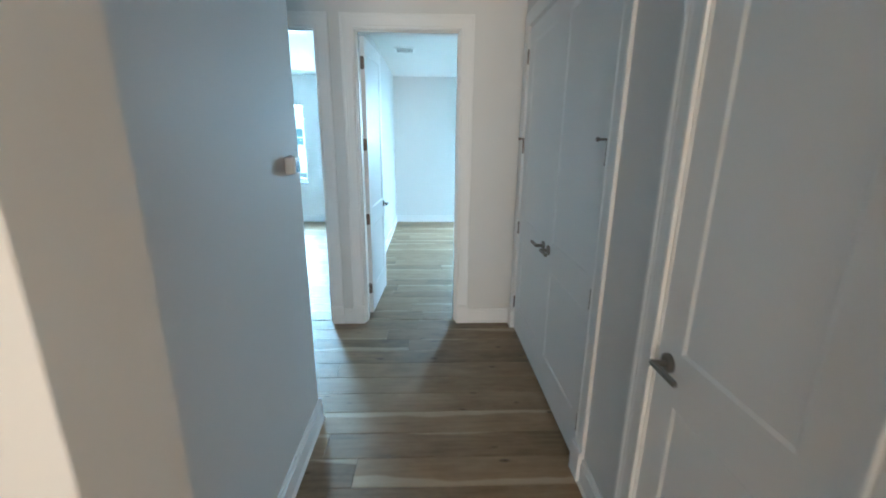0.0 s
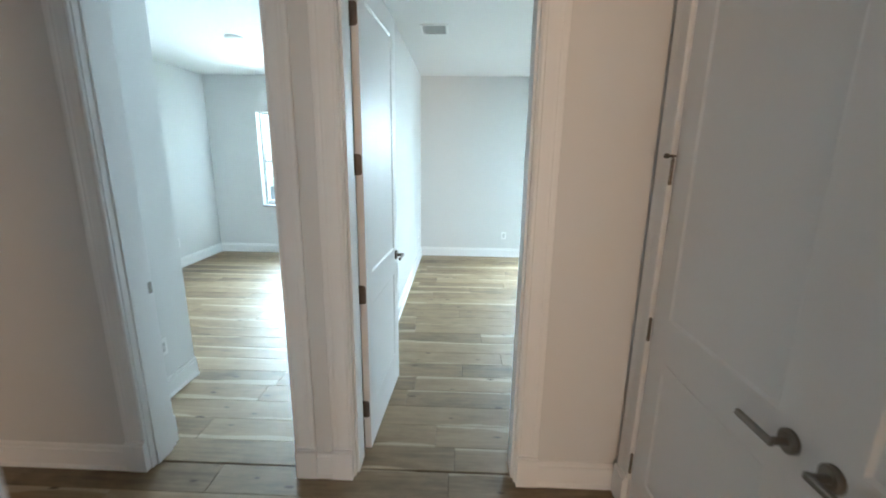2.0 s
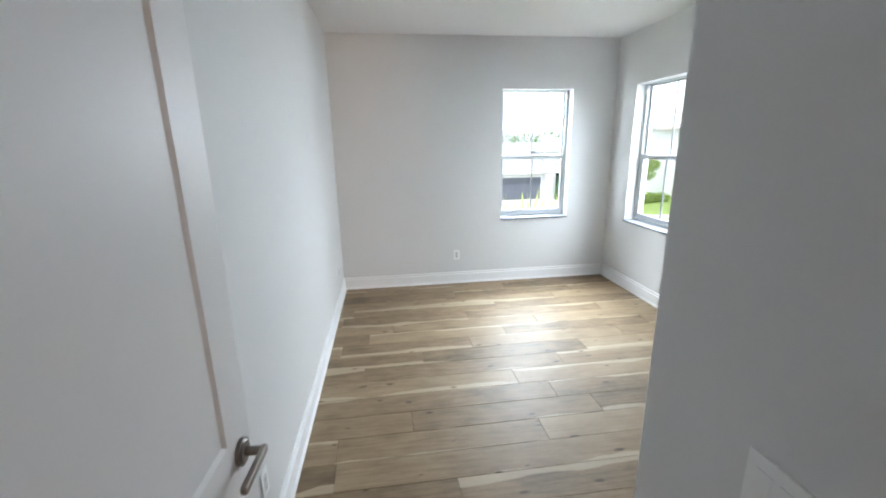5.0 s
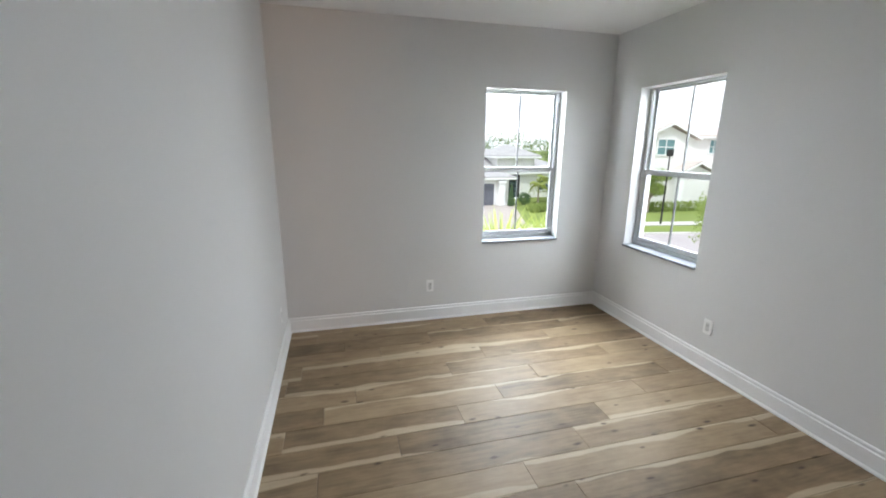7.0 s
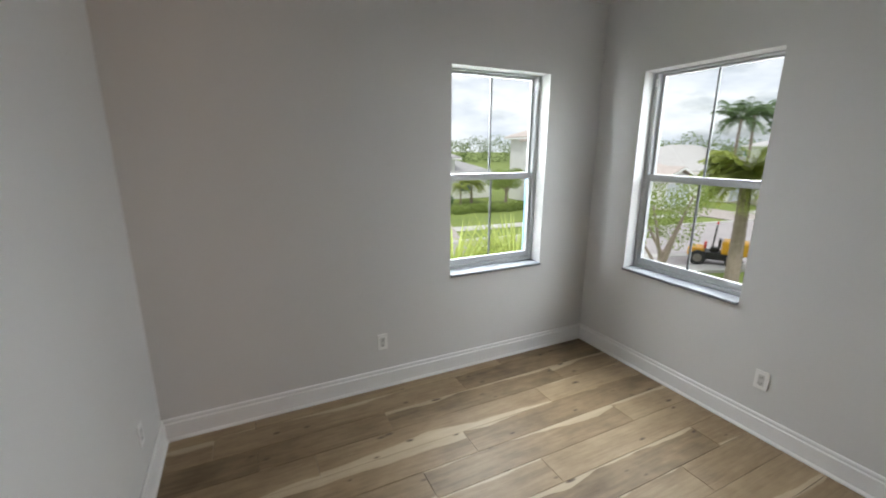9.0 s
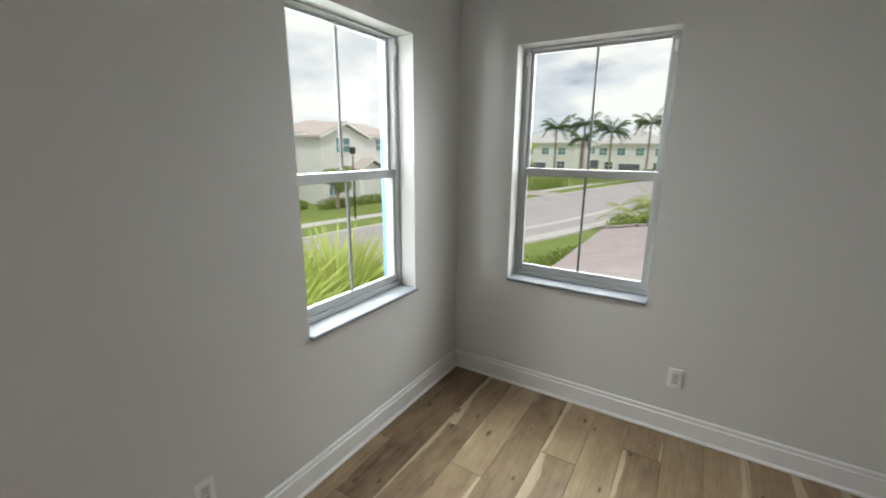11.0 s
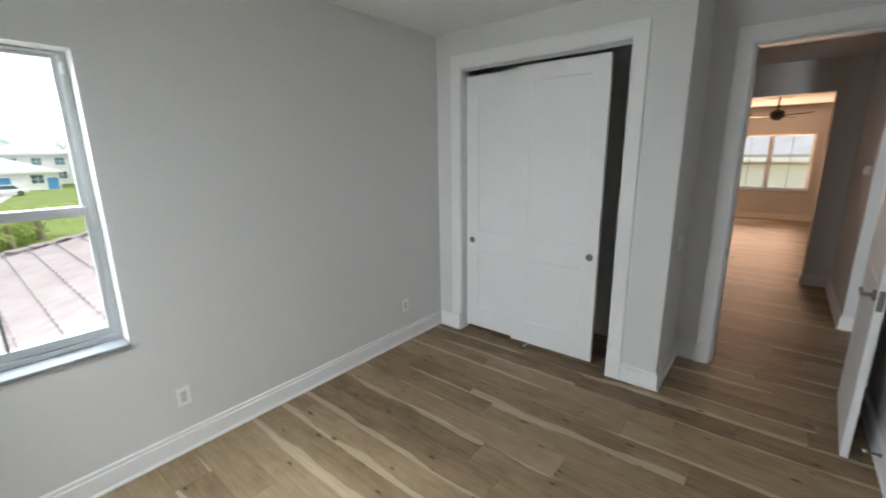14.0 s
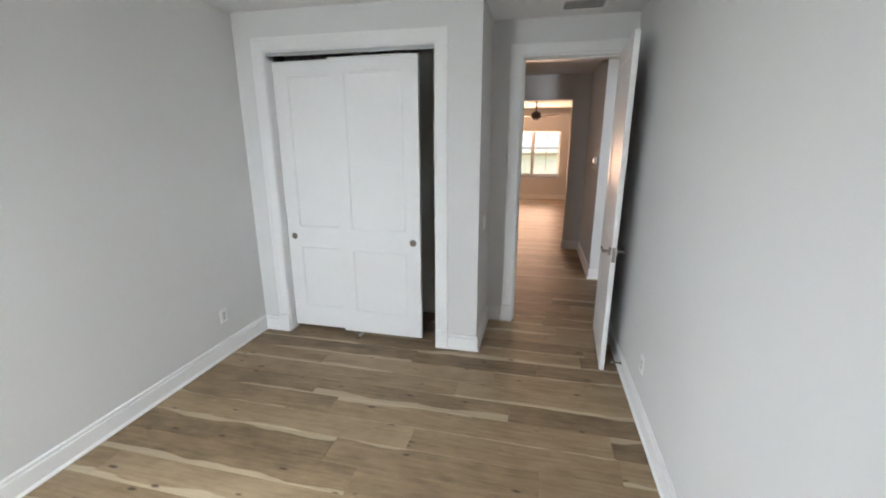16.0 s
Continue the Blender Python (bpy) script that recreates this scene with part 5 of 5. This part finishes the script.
palm("palm", 20.1, 40.7, 1.9, 40, 1.5, "small yellow-green garden palm before the house", M_LEAF_LIGHT, rise=1.3, droop=1.5, leaflets=18, width=0.5, trunk_r=0.13, blade=0.04)
palm("palm", 18.3, 39.6, 1.7, 26, 1.0, "slim young garden palm before the house", M_LEAF_LIGHT, rise=1.0, droop=1.0, leaflets=14, width=0.4, trunk_r=0.07, blade=0.035)
for x, y, h, s in ((22.6, 38.5, 3.3, 1.7), (24.6, 32.8, 3.2, 1.3), (11.3, 13.9, 4.1, 1.25), (44, 27, 4.2, 1.7)):
    tree(x, y, h, s, "leafy young garden tree with an open crown", M_HEDGE, *((4200, 0.045) if y < 20 else (6000, 0.075)))
hedges = (
    [(15.6 + 0.9 * k, 35.0 + 0.3 * math.sin(k), G + 0.30, 0.7, 0.6, 0.42) for k in range(9)],
    [(24.0 + 1.1 * k, 33.6 - 0.12 * k, G + 0.35, 0.9, 0.6, 0.45) for k in range(14)],
    [(26 + 1.2 * k, 10.6 - 0.62 * k, G + 0.6, 1.0, 0.9, 0.8) for k in range(11)],
    [(14.5 + 1.0 * k, 11.9 - 0.3 * k, G + 0.5, 0.8, 0.7, 0.6) for k in range(9)],
    [(46 + 1.5 * k, 26.0 - 0.3 * k, G + 0.6, 1.1, 0.9, 0.8) for k in range(9)],
    [(62 + 2.5 * k, 22.0 - 1.1 * k, G + 0.8, 1.8, 1.5, 1.1) for k in range(9)],
)
for sp in hedges:
    leaf_mass("hedge", "clipped green garden hedge", sp, 6500, 0.085, M_HEDGE, kind="stuff")
leaf_mass("shrub", "slim dark green cypress shrub beside the garage column", [(14.9, 38.1, G + 0.3 + 0.3 * k, 0.34 - 0.05 * k, 0.34 - 0.05 * k, 0.3) for k in range(6)], 1500, 0.06, M_CYPRESS, category="shrub")
leaf_mass("shrub", "round clipped dark green bush by the entrance", [(16.7, 39.2, G + 0.55, 0.6, 0.6, 0.55)], 1500, 0.06, M_CYPRESS, category="shrub")
wood = []
for k in range(46):
    a = radians(-25 + 130 * k / 45)
    wood.append((170 * math.cos(a), 10 + 170 * math.sin(a), G + 4, 6.5, 6.5, random.uniform(4.5, 7.5)))
leaf_mass("far_trees", "distant line of green trees", wood, 42000, 0.42, M_WATER, kind="stuff", category="trees")

# ---- vehicles ----


def wheel(parent, x, y, z, r, w, axis="y"):
    bm = bmesh.new()
    add_cyl(bm, (x, y - w / 2, z), (x, y + w / 2, z), r, seg=22)
    t = part("wheel", bm, M_RUBBER, parent)
    bm = bmesh.new()
    add_cyl(bm, (x, y - w / 2 - 0.01, z), (x, y + w / 2 + 0.01, z), r * 0.55, seg=16)
    part("rim", bm, M_NICKEL, t)


def car(x, y, yaw, mat, label):
    e = empty("car", pose(x, y, GROUND + 0.05, 0, 0, yaw))
    tagged(e, label, "car")
    bm = bmesh.new()
    add_box(bm, -2.2, 2.2, -0.88, 0.88, 0.32, 0.92, bevel=0.14, seg=3)
    part("body", bm, mat, e)
    bm = box(-1.25, 1.15, -0.76, 0.76, 0.90, 1.45, bevel=0.10, seg=3)
    for v in bm.verts:
        if v.co.z > 1.15:
            v.co.x *= 0.72
    part("cabin", bm, M_PANE, e)
    part("roof_panel", box(-0.82, 0.74, -0.68, 0.68, 1.43, 1.49, bevel=0.02), mat, e)
    for sx in (-1.35, 1.35):
        for sy in (-0.80, 0.80):
            wheel(e, sx, sy, 0.33, 0.33, 0.2)
    for sy in (-0.6, 0.6):
        part("headlight", box(2.16, 2.22, sy - 0.15, sy + 0.15, 0.62, 0.74, bevel=0.02), M_FRAME, e)
    return e


car(84.5, 7.6, 92, M_CARDARK, "dark parked car at the far kerb")
car(85.5, 1.6, 90, M_CARWHITE, "white parked car before the far houses")
car(83.0, 15.5, 88, M_CARDARK, "dark parked car under the palms")

e = empty("mini_loader", pose(19.2, 16.6, GROUND, 0, 0, -62) @ Matrix.Scale(0.8, 4))
tagged(e, "small yellow loader with a roll bar parked on the verge", "construction machine")
part("chassis", box(-1.2, 1.1, -0.55, 0.55, 0.35, 0.75, bevel=0.05), M_BLACK, e)
bm = box(0.1, 1.35, -0.6, 0.6, 0.70, 1.45, bevel=0.12, seg=3)
part("engine_cover", bm, M_YELLOW, e, "rounded yellow engine cover")
part("grille", box(1.33, 1.37, -0.3, 0.3, 0.85, 1.3, bevel=0.01), M_BLACK, e)
part("side_window", box(0.55, 0.95, -0.62, -0.59, 0.98, 1.28, bevel=0.01), M_DARK, e)
part("front_guard", box(-1.5, -0.7, -0.6, 0.6, 0.45, 0.95, bevel=0.08), M_YELLOW, e)
part("seat", box(-0.45, 0.0, -0.28, 0.28, 0.75, 0.98, bevel=0.06), M_BLACK, e)
part("seat_back", box(-0.08, 0.06, -0.28, 0.28, 0.95, 1.5, bevel=0.05), M_BLACK, e)
for sy in (-0.5, 0.5):
    bm = bmesh.new()
    add_cyl(bm, (-0.35, sy, 0.7), (-0.25, sy, 2.25), 0.035, seg=10)
    part("roll_bar_post", bm, M_BLACK, e)
bm = bmesh.new()
add_cyl(bm, (-0.25, -0.5, 2.25), (-0.25, 0.5, 2.25), 0.035, seg=10)
part("roll_bar_top", bm, M_BLACK, e)
bm = bmesh.new()
add_cyl(bm, (-0.25, 0.3, 2.27), (-0.25, 0.3, 2.42), 0.06, 0.05, seg=12)
part("beacon", bm, M_RED, e, "red warning beacon")
part("lever_console", box(-0.75, -0.62, -0.25, 0.25, 0.9, 1.25, bevel=0.03), M_RED, e)
for sx in (-0.95, 0.75):
    for sy in (-0.66, 0.66):
        wheel(e, sx, sy, 0.42, 0.42, 0.3)

# street lamp across the road
e = empty("street_lamp", pose(21.6, 27.9, GROUND))
tagged(e, "slim dark street lamp by the footpath", "street lamp")
bm = bmesh.new()
add_cyl(bm, (0, 0, 0), (0, 0, 4.6), 0.07, 0.045, seg=12)
part("pole", bm, M_BLACK, e)
part("lantern", box(-0.16, 0.16, -0.16, 0.16, 4.6, 5.05, bevel=0.04), M_BLACK, e)

# ---- floors, plank by plank ----
tagged(obj("subfloor", box(-4.10, XE + 0.22, YL - 0.2, YN + 0.22, -0.30, -0.0155), M_SUB), "dark underlay below the plank floor", "subfloor", kind="structure")
PITCH_Y, LINE_Y, GAP, THICK = 0.19, 8.135, 0.0016, 0.014
JOINTS = {0: (-0.35, 1.25), 1: (-0.124, 0.635, 1.975), 2: (0.164, 1.70), 3: (-0.45, 1.005), 4: (0.659, 2.035), 5: (-0.068, 1.29), 6: (0.923, 2.3), 7: (-0.5, 0.58, 1.94), 8: (0.15, 1.495), 9: (-0.3, 1.215), 10: (0.79, 2.4)}
PLANKS = {}


def plank_mesh(length, width):
    """A plank with chamfered top edges; its uv runs 0..1 along and across."""
    key = (round(length, 3), round(width, 3))
    if key in PLANKS:
        return PLANKS[key]
    l, w = length / 2 - GAP / 2, width / 2 - GAP / 2
    c = 0.0012
    co = [(-l, -w, -THICK), (l, -w, -THICK), (l, w, -THICK), (-l, w, -THICK), (-l, -w, -c), (l, -w, -c), (l, w, -c), (-l, w, -c), (-l + c, -w + c, 0), (l - c, -w + c, 0), (l - c, w - c, 0), (-l + c, w - c, 0)]
    fs = [(8, 9, 10, 11)]
    for i in range(4):
        j = (i + 1) % 4
        fs += [(i, j, 4 + j, 4 + i), (4 + i, 4 + j, 8 + j, 8 + i)]
    me = bpy.data.meshes.new("plank")
    me.from_pydata(co, [], fs)
    uv = me.uv_layers.new(name="uv")
    for lp in me.loops:
        p = me.vertices[lp.vertex_index].co
        uv.data[lp.index].uv = ((p.x + l) / (2 * l), (p.y + w) / (2 * w))
    me.materials.append(M_PLANK)
    PLANKS[key] = me
    return me


def plank_rows(y_from, y_to, x0, x1, joints=None):
    """(x0, x1, y0, y1) of each plank between the given lines, on the common rows."""
    rng = random.Random(int(y_from * 100) + 7)
    k0 = math.ceil((LINE_Y + PITCH_Y - y_to) / PITCH_Y - 1e-6) - 1
    k1 = math.floor((LINE_Y + PITCH_Y - y_from) / PITCH_Y)
    for k in range(k0, k1 + 1):
        yb, ya = LINE_Y + PITCH_Y - k * PITCH_Y, LINE_Y - k * PITCH_Y
        ya, yb = max(ya, y_from), min(yb, y_to)
        if yb - ya < 0.012:
            continue
        cuts = sorted(c for c in (joints or {}).get(k, ()) if x0 < c < x1)
        if not cuts:
            cuts = [rng.uniform(x0 + 0.3, min(x0 + 1.7, x1 - 0.2))]
        while cuts[0] - x0 > 1.9:
            cuts.insert(0, cuts[0] - rng.choice((1.0, 1.2, 1.4, 1.6, 1.8)))
        while x1 - cuts[-1] > 1.9:
            cuts.append(cuts[-1] + rng.choice((1.0, 1.2, 1.4, 1.6, 1.8)))
        xs = [x0, *cuts, x1]
        for a, b in zip(xs, xs[1:]):
            if b - a > 0.03:
                yield a, b, ya, yb


floor = tagged(empty("floor", pose(0, 0, 0)), "satin oak plank floor with pale sapwood streaks and knots", "floor", kind="structure")
for zone in ((YH + 0.06, YN, -3.93, XE, JOINTS), (YS0, YH + 0.06, -3.5, XHE + 0.04, None)):
    for a, b, ya, yb in plank_rows(zone[0], zone[1], zone[2], zone[3], zone[4]):
        ob = new("plank", plank_mesh(b - a, yb - ya))
        ob.parent = floor
        ob.location = ((a + b) / 2, (ya + yb) / 2, 0)
bmv, bmf, bmuv = [], [], []
for a, b, ya, yb in plank_rows(YL, YS0, -4.0, 4.0):
    i = len(bmv)
    bmv += [(a + GAP / 2, ya + GAP / 2, 0), (b - GAP / 2, ya + GAP / 2, 0), (b - GAP / 2, yb - GAP / 2, 0), (a + GAP / 2, yb - GAP / 2, 0)]
    bmv += [(x, y, -THICK) for x, y, z in bmv[i:i + 4]]
    bmf += [(i, i + 1, i + 2, i + 3)] + [(i + q, i + 4 + q, i + 4 + (q + 1) % 4, i + (q + 1) % 4) for q in range(4)]
    bmuv += [((0, 0), (1, 0), (1, 1), (0, 1), (0, 0), (1, 0), (1, 1), (0, 1))]
me = bpy.data.meshes.new("loft_planks")
me.from_pydata(bmv, [], bmf)
uv = me.uv_layers.new(name="uv")
for lp in me.loops:
    uv.data[lp.index].uv = bmuv[lp.vertex_index // 8][lp.vertex_index % 8]
me.materials.append(M_PLANK_FAR)
lp_ob = new("loft_planks", me)
lp_ob.parent = floor
tagged(lp_ob, "oak planks of the loft floor", kind="stuff")
